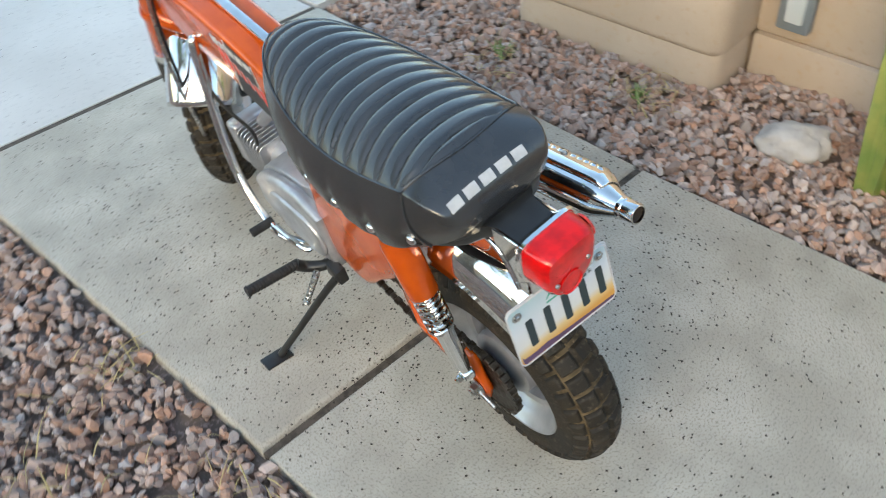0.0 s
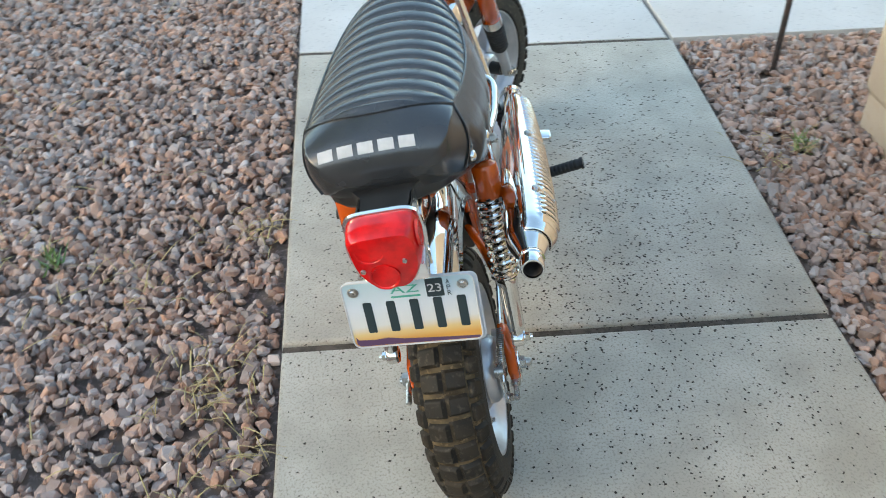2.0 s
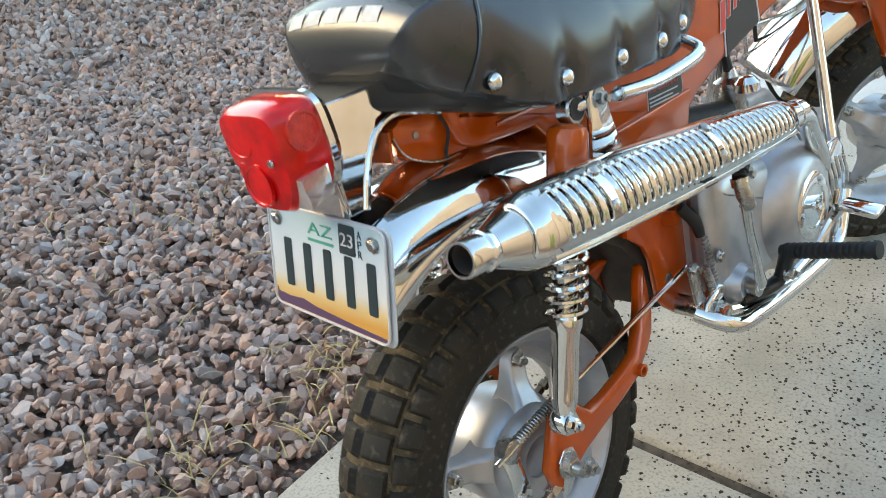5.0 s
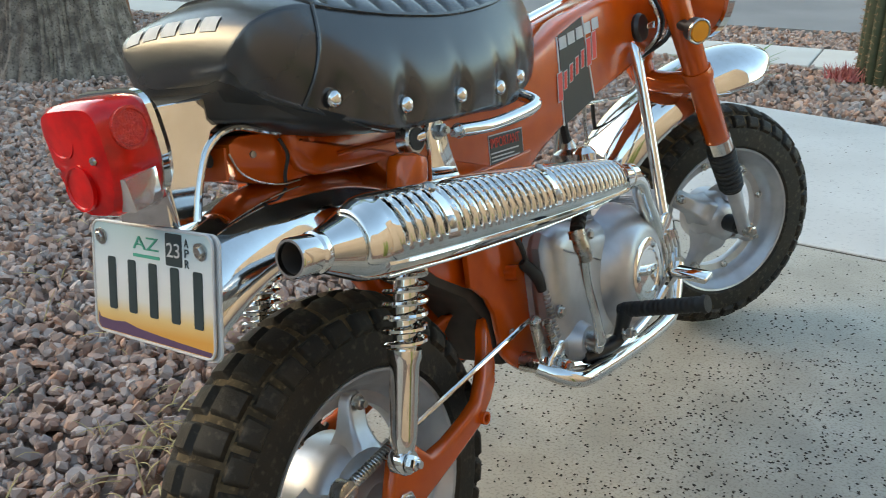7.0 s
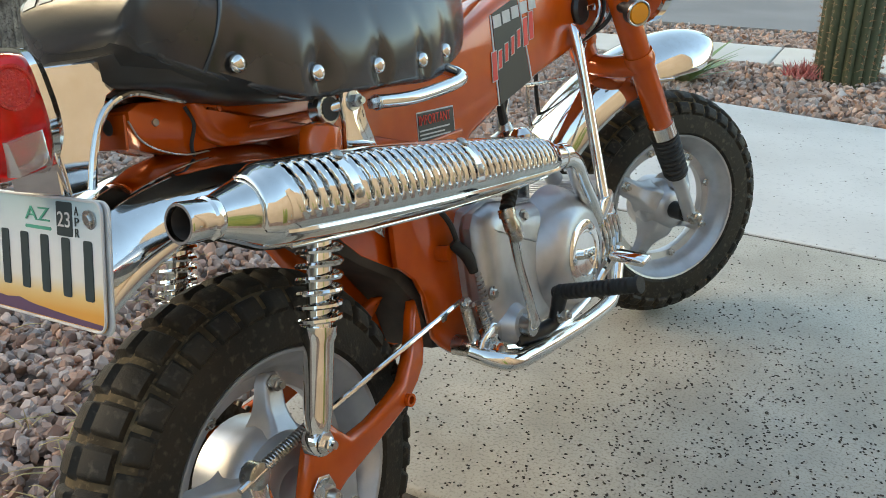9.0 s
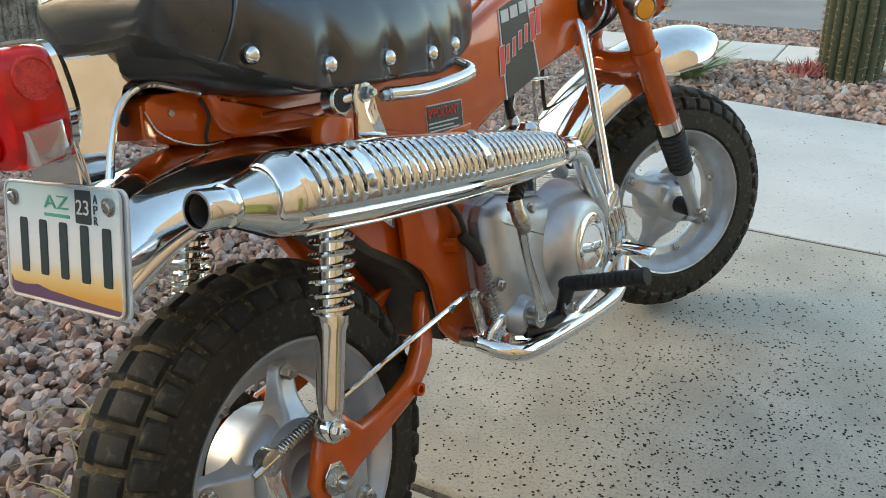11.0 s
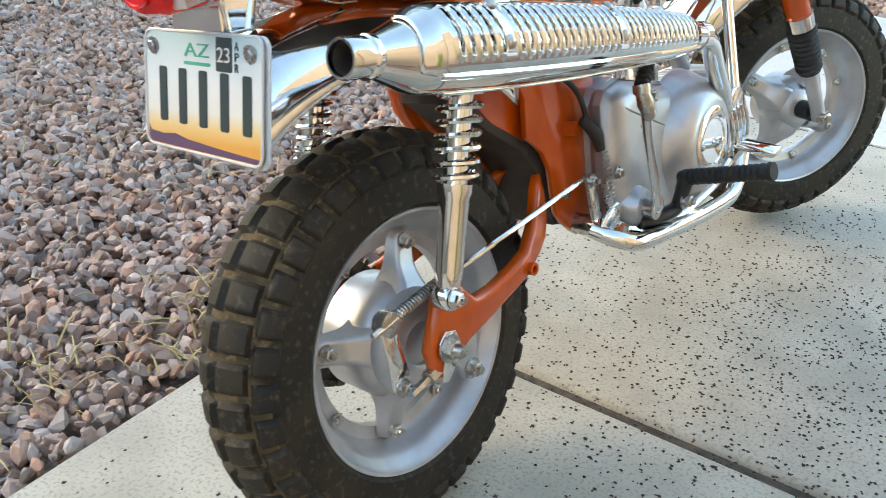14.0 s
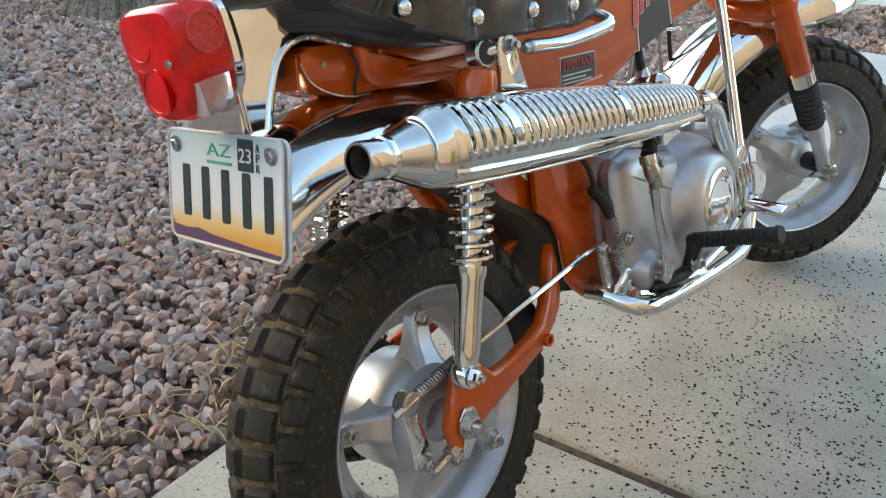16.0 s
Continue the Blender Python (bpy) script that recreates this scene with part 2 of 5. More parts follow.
def merge(bm, b):
    if bm is None:
        return b
    me = bpy.data.meshes.new("tmp")
    b.to_mesh(me)
    b.free()
    bm.from_mesh(me)
    bpy.data.meshes.remove(me)
    return bm


def slab(outline, z0, z1, bevel=0.0, seg=2, to=None, bm=None):
    """A flat outline (a, b) between two heights; to maps (a, b, h) to space."""
    to = to or (lambda a, b, h: (a, b, h))
    b = bmesh.new()
    lo = [b.verts.new((p[0], p[1], z0)) for p in outline]
    hi = [b.verts.new((p[0], p[1], z1)) for p in outline]
    n = len(outline)
    b.faces.new(lo[::-1])
    b.faces.new(hi)
    for i in range(n):
        b.faces.new((lo[i], lo[(i + 1) % n], hi[(i + 1) % n], hi[i]))
    bmesh.ops.recalc_face_normals(b, faces=b.faces)
    if bevel:
        edges = [e for e in b.edges if abs(e.verts[0].co.z - e.verts[1].co.z) < 1e-6]
        bmesh.ops.bevel(b, geom=edges, offset=bevel, segments=seg, affect="EDGES", profile=0.5)
    for v in b.verts:
        v.co = Vector(to(*v.co))
    return merge(bm, b)


def side(a, b, h):
    """Outline in (forward, up), thickness across."""
    return (h, a, b)


def round_rect(w, h, r, seg=5):
    pts = []
    for cx, cy, a0 in ((w / 2 - r, h / 2 - r, 0), (-w / 2 + r, h / 2 - r, 90), (-w / 2 + r, -h / 2 + r, 180), (w / 2 - r, -h / 2 + r, 270)):
        for k in range(seg + 1):
            a = radians(a0 + 90 * k / seg)
            pts.append((cx + r * math.cos(a), cy + r * math.sin(a)))
    return pts


def bolt(at, axis="x", r=0.008, h=0.008, bm=None, stud=True):
    """Hexagon head with a washer and a stud end."""
    b = bmesh.new()
    s = 1 if h > 0 else -1
    lathe([(0, 0.0001), (0, r * 1.45), (0.0018 * s, r * 1.45), (0.0018 * s, 0.0001)], "x", n=16, bm=b)
    hexa = [[(0.0018 * s, r * math.cos(radians(60 * k)), r * math.sin(radians(60 * k))) for k in range(6)],
            [(h, r * math.cos(radians(60 * k)), r * math.sin(radians(60 * k))) for k in range(6)],
            [(h + 0.001 * s, r * 0.8 * math.cos(radians(60 * k)), r * 0.8 * math.sin(radians(60 * k))) for k in range(6)]]
    loft(hexa, bm=b)
    if stud:
        lathe([(h, 0.0001), (h, r * 0.55), (h + 0.005 * s, r * 0.55), (h + 0.005 * s, 0.0001)], "x", n=10, bm=b)
    m = {"x": Matrix(), "y": Matrix.Rotation(radians(90), 4, "Z"), "z": Matrix.Rotation(radians(-90), 4, "Y")}[axis]
    bmesh.ops.transform(b, matrix=Matrix.Translation(at) @ m, verts=b.verts)
    return merge(bm, b)


def helix(a, b, r, wire, turns, n=14, bm=None):
    a, b = Vector(a), Vector(b)
    d = (b - a).normalized()
    u = d.cross(Vector((1, 0.1, 0))).normalized()
    v = d.cross(u)
    steps = int(turns * n)
    pts = [a + (b - a) * (k / steps) + u * (r * math.cos(2 * math.pi * k / n)) + v * (r * math.sin(2 * math.pi * k / n)) for k in range(steps + 1)]
    return tube(pts, wire, n=6, per=1, bm=bm)


def lettering(name, text, size, material, parent, m, label="", width=None):
    """Built-in lettering turned into a thin mesh, laid by m with x along and y up."""
    cu = bpy.data.curves.new(name, "FONT")
    cu.body, cu.size, cu.extrude, cu.align_x, cu.align_y = text, size, 0.0002, "CENTER", "CENTER"
    tmp = bpy.data.objects.new(name, cu)
    scene.collection.objects.link(tmp)
    bpy.context.view_layer.update()
    me = bpy.data.meshes.new_from_object(tmp.evaluated_get(bpy.context.evaluated_depsgraph_get()))
    bpy.data.objects.remove(tmp)
    xs = [v.co.x for v in me.vertices]
    k = width / (max(xs) - min(xs)) if width else 1.0
    for v in me.vertices:
        v.co = m @ Vector((v.co.x * k, v.co.y, v.co.z))
    me.materials.clear()
    me.materials.append(material)
    ob = new(name, me)
    ob.parent = parent
    if label:
        ob["label"] = label
    return ob


# ---- ground ----
def ground_sheet():
    bm = bmesh.new()
    xs = [-300, -40, -8, -5, 5, 8, 40, 300]
    ys = [-300, -40, -6, -4, 6, 10, 40, 300]
    vs = [[bm.verts.new((x, y, -0.032)) for y in ys] for x in xs]
    for i in range(len(xs) - 1):
        for j in range(len(ys) - 1):
            bm.faces.new((vs[i][j], vs[i + 1][j], vs[i + 1][j + 1], vs[i][j + 1]))
    return tagged(part("ground", bm, DIRT, smooth=False), "brown desert soil under the rock bed", "ground", kind="structure")


def paving(name, outline, material, label, top=0.0, edge=0.012):
    ob = part(name, slab(outline, top - 0.12, top, edge, 3), material)
    return tagged(ob, label, "paving", kind="structure")


ground_sheet()
G = 0.0095
paving("walkway", [(0, -6), (1.10, -6), (1.150, -0.058 - G), (0, -G)], CONCRETE, "worn tan-grey concrete walkway slab with dark litter")
paving("walkway", [(0, G), (1.152, -0.058 + G), (1.215, 1.246 - G), (0, 1.350 - G)], CONCRETE, "worn tan-grey concrete walkway slab with dark litter")
paving("driveway", [(0, 1.358 + G), (1.213 - G, 1.254 + G), (1.215 - G, 2.66), (0, 2.97)], DRIVE, "pale grey concrete driveway slab beyond the walkway", top=-0.006, edge=0.003)
paving("driveway", [(1.213 + G, 1.246 + G), (6.5, 0.87), (6.5, 1.3), (1.215 + G, 2.66)], DRIVE, "pale grey concrete driveway slab beyond the walkway", top=-0.006, edge=0.003)
paving("joint_filler", [(0.002, -0.02), (1.148, -0.075), (1.148, -0.03), (0.002, 0.02)], JOINT, "dark grit in the slab joint", top=-0.011, edge=0.001)
paving("joint_filler", [(0.002, 1.324), (1.2, 1.229), (1.21, 1.264), (0.002, 1.370)], JOINT, "dark grit in the slab joint", top=-0.010, edge=0.001)
for k in range(7):
    x = -6.0 + k * 1.58
    paving("sidewalk", [(x, 4.02), (x + 1.57, 4.02), (x + 1.57, 4.65), (x, 4.65)], SIDEWALK, "pale concrete sidewalk slab beside the street", edge=0.008)
paving("road", [(-60, 5.5), (60, 5.5), (60, 13), (-60, 13)], ASPHALT, "grey asphalt street", top=-0.005, edge=0)


# ---- crushed rock beds ----
def rock_shapes(count, rng, corners):
    """Angular crushed stones of about unit size: hulls of a few corners, as (verts, faces)."""
    shapes = []
    for k in range(count):
        pts = rng.normal(size=(corners, 3))
        pts /= np.linalg.norm(pts, axis=1)[:, None]
        pts *= rng.uniform(0.75, 1.05, (corners, 1)) * rng.uniform(0.75, 1.25, 3) * np.array([1.2, 1.0, 0.66])
        bm = bmesh.new()
        for q in pts:
            bm.verts.new(q)
        bmesh.ops.convex_hull(bm, input=bm.verts)
        bmesh.ops.delete(bm, geom=[v for v in bm.verts if not v.link_faces], context="VERTS")
        bm.verts.ensure_lookup_table()
        bm.verts.index_update()
        shapes.append((np.array([v.co[:] for v in bm.verts]), np.array([[v.index for v in f.verts] for f in bm.faces])))
        bm.free()
    return shapes


def rock_bed(name, inside, box, count, size, level, seed, label, spread=0.010, corners=20):
    rng = np.random.default_rng(seed)
    shapes = rock_shapes(24, rng, corners)
    verts, faces, base = [], [], 0
    made = 0
    while made < count:
        x, y = rng.uniform(box[0], box[2]), rng.uniform(box[1], box[3])
        if not inside(x, y):
            continue
        made += 1
        V, F = shapes[rng.integers(len(shapes))]
        q = rng.normal(size=4)
        q /= np.linalg.norm(q)
        w, a, b, c = q
        Rm = np.array([[1 - 2 * (b * b + c * c), 2 * (a * b - c * w), 2 * (a * c + b * w)],
                       [2 * (a * b + c * w), 1 - 2 * (a * a + c * c), 2 * (b * c - a * w)],
                       [2 * (a * c - b * w), 2 * (b * c + a * w), 1 - 2 * (a * a + b * b)]])
        s = size * rng.uniform(0.5, 1.12) * (1.35 if rng.random() < 0.06 else 1)
        P = (V * s) @ Rm.T + np.array([x, y, level + rng.uniform(-spread, spread)])
        verts.append(P)
        faces.append(F + base)
        base += len(V)
    ob = raw(name, np.concatenate(verts).tolist(), np.concatenate(faces).tolist(), STONE)
    return tagged(ob, label, "gravel", kind="stuff")


def left_bed(x, y):
    return x < -0.012


def right_bed(x, y):
    edge = 1.152 + 0.0508 * (y + 0.058) if y > -0.058 else 1.150 + 0.0084 * (y + 0.058)
    wall = 1.55 if -0.03 < y < 0.68 else (1.72 if y <= -0.03 else 9)
    return x > edge + 0.012 and x < wall and y < 1.229 - 0.07 * (x - 1.2)


def front_bed(x, y):
    return y > 2.985 - 0.262 * x and y < 4.01


def strip_bed(x, y):
    return True


LBL = "mauve and brown crushed landscape rock"
rock_bed("gravel", left_bed, (-2.0, -1.0, 0, 2.2), 27000, 0.0150, -0.014, 1, LBL)
rock_bed("gravel", left_bed, (-4.6, -1.0, -2.0, 4.0), 17000, 0.0200, -0.016, 2, LBL, corners=13)
rock_bed("gravel", left_bed, (-2.0, 2.2, 0, 4.0), 9000, 0.0190, -0.016, 3, LBL, corners=13)
rock_bed("gravel", right_bed, (1.14, -1.2, 2.6, 1.22), 8000, 0.0155, -0.014, 4, LBL)
rock_bed("gravel", front_bed, (0, 1.9, 3.5, 4.01), 7000, 0.0205, -0.016, 5, LBL, corners=13)
rock_bed("gravel", strip_bed, (-4, 4.67, 4, 5.48), 5000, 0.0235, -0.018, 6, LBL, corners=12)


def litter(name, box, count, seed, material, size, label, near=None):
    rng = np.random.default_rng(seed)
    verts, faces = [], []
    while len(verts) < count * 5:
        x, y = rng.uniform(box[0], box[2]), rng.uniform(box[1], box[3])
        if near is not None and rng.random() > near(x, y):
            continue
        a, s = rng.uniform(0, 2 * math.pi), size * rng.uniform(0.45, 1.15)
        c, d = math.cos(a), math.sin(a)
        w = s * rng.uniform(0.5, 0.95)
        b = len(verts)
        h = 0.0012 + rng.uniform(0, 0.0015)
        for u, v, z in ((-s, -w, 0.0004), (s, -w * 0.6, 0.0004), (s * 0.8, w, 0.0004), (-s * 0.7, w, 0.0004), (0, 0, h)):
            verts.append((x + u * c - v * d, y + u * d + v * c, z))
        faces += [(b, b + 1, b + 4), (b + 1, b + 2, b + 4), (b + 2, b + 3, b + 4), (b + 3, b, b + 4)]
    return tagged(raw(name, verts, faces, material), label, "litter", kind="stuff")


litter("seed_litter", (0.02, -1.2, 1.14, 1.3), 5200, 11, SEED, 0.0026, "small dark seed husks scattered on the concrete",
       near=lambda x, y: (0.08 if y < -0.1 else 0.16 if y < 0.2 else 0.07 + 0.10 * (x < 0.4)) + 0.84 * (0.35 + 0.65 * (math.sin(23 * x + 3 * math.sin(9 * y)) * math.sin(19 * y + 2 * math.sin(13 * x)) > -0.1)) * math.exp(-((x - 0.75) / 0.38) ** 2 - ((y - 0.30) / 0.55) ** 2))
litter("seed_litter", (0.0, 1.34, 2.2, 2.6), 240, 12, SEED, 0.003, "sparse dark seed husks on the driveway")


# ---- house ----
def rounded(outline, r, seg=6):
    """The outline with its corners turned into arcs."""
    out, n = [], len(outline)
    for k in range(n):
        p, a, b = (Vector((*outline[i % n], 0)) for i in (k, k - 1, k + 1))
        u, v = (a - p).normalized() * r, (b - p).normalized() * r
        for q in range(seg + 1):
            t = q / seg
            w = p + u * (1 - t) ** 2 + v * t * t
            out.append((w.x, w.y))
    return out


def courtyard():
    """A thick stucco courtyard wall with a stouter pier at its end, both on a low plinth."""
    base = tagged(new("courtyard_wall"), "tan stucco courtyard wall with a stout end pier and plinth", "wall")
    part("pier", slab(rounded([(1.552, -0.03), (2.35, -0.03), (2.35, 0.69), (1.545, 0.69)], 0.06), 0.085, 1.62, 0.03, 4), STUCCO, base)
    part("plinth", slab(rounded([(1.562, -0.02), (2.34, -0.02), (2.34, 0.68), (1.555, 0.68)], 0.055), -0.1, 0.095, 0.006, 2), STUCCO, base)
    part("wall", slab([(1.74, -9.0), (2.05, -9.0), (2.05, -0.034), (1.74, -0.034)], 0.10, 1.45, 0.02, 3), STUCCO, base)
    part("plinth", slab([(1.728, -9.0), (2.06, -9.0), (2.06, -0.036), (1.728, -0.036)], -0.1, 0.105, 0.008, 2), STUCCO, base)
    return base


courtyard()


# Added block out of view; closes the yard and shapes reflections.
def unseen_rear_wing():
    base = tagged(new("house"), "unseen added tan stucco block closing the yard behind the camera", "house")
    part("wall", slab([(-7.5, -9.4), (1.68, -9.4), (1.68, -7.2), (-7.5, -7.2)], -0.1, 2.7, 0.01, 2), STUCCO, base)
    part("roof", slab([(-7.8, -9.7), (1.69, -9.7), (1.69, -6.8), (-7.8, -6.8)], 2.704, 2.9, 0.02, 2), RUST_BARK, base, "brown flat top edge of the added block")
    return base


unseen_rear_wing()


def wall_lamp():
    base = tagged(new("wall_lamp"), "grey framed wall lamp with frosted glass on the stucco", "lamp")
    x, y, z = 1.738, -0.140, 0.235
    frame_ = slab(round_rect(0.09, 0.17, 0.008), 0, 0.03, 0.004, 2, to=lambda a, b, h: (x - h, y + a, z + b))
    part("frame", frame_, FIXTURE, base)
    part("pane", slab(round_rect(0.05, 0.12, 0.006), 0.026, 0.034, 0.003, 2, to=lambda a, b, h: (x - h, y + a, z + b)), GLASS, base)
    return base


wall_lamp()


# ---- bike pose ----
BIKE = Matrix.Translation((0.3784, -0.3219, 0.0034)) @ Matrix.Rotation(radians(-7.2), 4, "Z") @ Matrix.Rotation(radians(-10.5), 4, "Y")
bike = tagged(new("motorbike"), "orange and chrome mini trail motorbike leaning on its side stand", "motorbike")
bike.matrix_basis = BIKE
RAKE, STEER = radians(27), radians(-36)
FOOT = Vector((0.004, 1.042, 0.199))
AXIS = Vector((0, -math.sin(RAKE), math.cos(RAKE)))
TURN = Matrix.Translation(FOOT) @ Matrix.Rotation(STEER, 4, AXIS) @ Matrix.Translation(-FOOT)
AHEAD = Vector((0, math.cos(RAKE), math.sin(RAKE)))
FC = FOOT + AHEAD * 0.044
HUB, NX = Vector((0.034, 1.066, 0.222)), Vector((0.840, -0.535, -0.088)).normalized()
NZ = (Vector((0, 0, 1)) - NX * NX.z).normalized()
TURN_W = Matrix.Translation(HUB) @ Matrix((NX, NZ.cross(NX), NZ)).transposed().to_4x4() @ Matrix.Translation(-FC)


# ---- wheels ----
def tyre(c, parent):
    """One moulded skin: sidewalls, carcass and four rows of raised blocks."""
    R0, S, pitch, per = 0.163, 0.0505, 36, 16
    rows = ((-68, -43, 0.55), (-37, -3, 0.05), (3, 37, 0.0), (43, 68, 0.5))

    def edge(d, w):
        t = min(1.0, max(0.0, d / w))
        return t * t * (3 - 2 * t)

    across = [-76 + 152 * j / 48 for j in range(49)]
    rings, low = [], []
    for k in range(pitch * per):
        th = 2 * math.pi * k / (pitch * per)
        ring = [(-0.040, 0.136), (-0.050, 0.147)]
        for a in across:
            h = 0.0
            for lo, hi, off in rows:
                if lo <= a <= hi:
                    u = (k / per + off) % 1.0
                    d = min(u - 0.0, 0.80 - u)
                    h = 0.0064 * min(edge(d, 0.09), edge(min(a - lo, hi - a) + 1.2, 3.6))
            low.append(h < 0.0012 and abs(a) < 62)
            q = radians(a)
            ring.append(((1.0 * S + h) * math.sin(q), R0 + (S + h) * math.cos(q)))
        ring += [(0.050, 0.147), (0.040, 0.136)]
        rings.append([(c[0] + x, c[1] + r * math.sin(th), c[2] + r * math.cos(th)) for x, r in ring])
    n, m = len(rings), len(rings[0])
    faces = [(i * m + j, i * m + j + 1, ((i + 1) % n) * m + j + 1, ((i + 1) % n) * m + j) for i in range(n) for j in range(m - 1)]
    ob = raw("tyre", [p for r in rings for p in r], faces, RUBBER, parent, smooth=True)
    ob.data.set_sharp_from_angle(angle=radians(38))
    ob.data.materials.append(DUSTY)
    w = len(across)
    marks = [0] * len(faces)
    for i in range(n):
        for j in range(w - 1):
            if low[i * w + j] and low[i * w + j + 1] and low[((i + 1) % n) * w + j]:
                marks[i * (m - 1) + j + 2] = 1
    ob.data.polygons.foreach_set("material_index", marks)
    ob["label"] = "black knobbly block-tread tyre"
    return ob


def wheel(name, c, turn, spin, drum):
    c = Vector(c)
    prof = [(0.043, 0.1435), (0.0475, 0.142), (0.0465, 0.1385), (0.040, 0.1345), (0.034, 0.128), (0.024, 0.122), (0.016, 0.119),
            (0.010, 0.113), (0.008, 0.100), (0.002, 0.099), (-0.002, 0.099), (-0.008, 0.100), (-0.010, 0.113), (-0.016, 0.119),
            (-0.024, 0.122), (-0.034, 0.128), (-0.040, 0.1345), (-0.0465, 0.1385), (-0.0475, 0.142), (-0.043, 0.1435)]
    rim = part("wheel", lathe(prof, "x", c, 72), SILVER, bike, name + " with a silver split rim")
    rim.matrix_basis = turn
    tyre(c, rim)
    f_ = 1.0 if drum else 0.82
    hub = lathe([(a_, b_ * f_) for a_, b_ in [(0.052, 0.001), (0.052, 0.030), (0.050, 0.036), (0.042, 0.046), (0.034, 0.056), (0.024, 0.063), (0.014, 0.066), (-0.030, 0.064),
                 (-0.040, 0.050), (-0.045, 0.030), (-0.045, 0.001)]], "x", c, 40)
    arms = []
    for k in range(4):
        th = radians(spin + 90 * k)
        rings = []
        for r, w, x0, x1 in ((0.036, 0.036, 0.000, 0.047), (0.048, 0.033, 0.002, 0.0455), (0.056, 0.028, 0.004, 0.042), (0.064, 0.0235, 0.006, 0.036), (0.072, 0.0205, 0.008, 0.030),
                             (0.080, 0.0190, 0.009, 0.0255), (0.092, 0.0182, 0.010, 0.0225), (0.104, 0.0175, 0.010, 0.0195), (0.110, 0.0150, 0.010, 0.0180), (0.113, 0.0100, 0.010, 0.0150)):
            ring = []
            for q in range(15):
                u = -1 + q / 7
                e = min(1.0, (1 - abs(u)) / 0.42)
                x = x0 + (x1 - x0) * e * e * (3 - 2 * e)
                t_ = u * w
                ring.append((c.x + x, c.y + r * math.sin(th) + t_ * math.cos(th), c.z + r * math.cos(th) - t_ * math.sin(th)))
            rings.append(ring)
        arms.append(loft(rings))
    part("hub", hub, SILVER, rim, "cast alloy wheel hub")
    for bm in arms:
        part("hub_arm", bm, SILVER, rim, sharp=65)
    for k in range(4):
        th = radians(spin + 90 * k)
        p = (c.x + 0.0195, c.y + 0.1025 * math.sin(th), c.z + 0.1025 * math.cos(th))
        part("bolt", bolt(p, r=0.0068, h=0.0085), STEEL, rim)
    for k in range(4):
        th = radians(spin + 45 + 90 * k)
        p = (c.x + 0.011, c.y + 0.108 * math.sin(th), c.z + 0.108 * math.cos(th))
        part("bolt", bolt(p, r=0.005, h=0.005, stud=False), STEEL, rim)
    return rim


rear = wheel("rear wheel", (0.010, 0.004, 0.212), Matrix(), 15, True)
front = wheel("front wheel turned to the side", FC, TURN_W, 33, False)

# rear brake and sprocket
part("brake_panel", lathe([(0.050, 0.001), (0.054, 0.020), (0.066, 0.024), (0.070, 0.040), (0.068, 0.050), (0.060, 0.056), (0.050, 0.057)], "x", (0, 0, 0.215), 40),
     SILVER, bike, "polished rear brake panel")
arm = slab([(-0.066, 0.263), (-0.056, 0.274), (-0.043, 0.268), (-0.040, 0.240), (-0.033, 0.200), (-0.035, 0.184), (-0.048, 0.179), (-0.057, 0.190), (-0.059, 0.225)],
           0.074, 0.079, 0.0020, 3, to=side)
part("brake_arm", arm, CHROME, bike, "plated rear brake arm")
part("bolt", bolt((0.079, -0.046, 0.190), r=0.007), STEEL, bike)
part("pivot", lathe([(0.070, 0.013), (0.084, 0.013), (0.085, 0.011), (0.085, 0.0003)], "x", (0, -0.054, 0.264), 20), STEEL, bike)
part("chain_adjuster", tube([(0.093, -0.012, 0.197), (0.093, -0.024, 0.194), (0.093, -0.025, 0.194), (0.093, -0.050, 0.188)], [0.0085, 0.0085, 0.0048, 0.0048], 6, 1), STEEL, bike)
part("brake_spring", helix((0.08, -0.046, 0.268), (0.082, 0.022, 0.279), 0.0055, 0.0012, 18), STEEL, bike, "coiled return spring")
part("brake_rod", tube([(0.082, -0.078, 0.262), (0.083, 0.03, 0.280), (0.083, 0.295, 0.306)], 0.0032, 8, 1), CHROME, bike, "thin bright brake rod")
part("axle_bolt", bolt((0.1045, 0, 0.219), r=0.0105, h=0.009, stud=False), STEEL, bike)
part("bolt", bolt((0.068, 0.070, 0.153), r=0.0085, h=0.010), STEEL, bike)
part("panel_lug", slab([(0.050, 0.230), (0.084, 0.222), (0.086, 0.195), (0.080, 0.150), (0.072, 0.140), (0.060, 0.143), (0.054, 0.160), (0.040, 0.180)], 0.058, 0.068, 0.002, 2, to=side), SILVER, bike)


# ---- swing arm and shocks ----
ARM = [(-0.017, 0.190), (-0.006, 0.186), (0.012, 0.196), (0.039, 0.208), (0.090, 0.221), (0.146, 0.237), (0.178, 0.246), (0.196, 0.256), (0.207, 0.273), (0.213, 0.298), (0.2125, 0.317), (0.204, 0.319),
       (0.194, 0.309), (0.184, 0.295), (0.168, 0.280), (0.147, 0.268), (0.122, 0.260), (0.085, 0.252), (0.056, 0.251), (0.042, 0.266), (0.024, 0.283), (0.006, 0.283),
       (-0.011, 0.252), (-0.024, 0.221)]


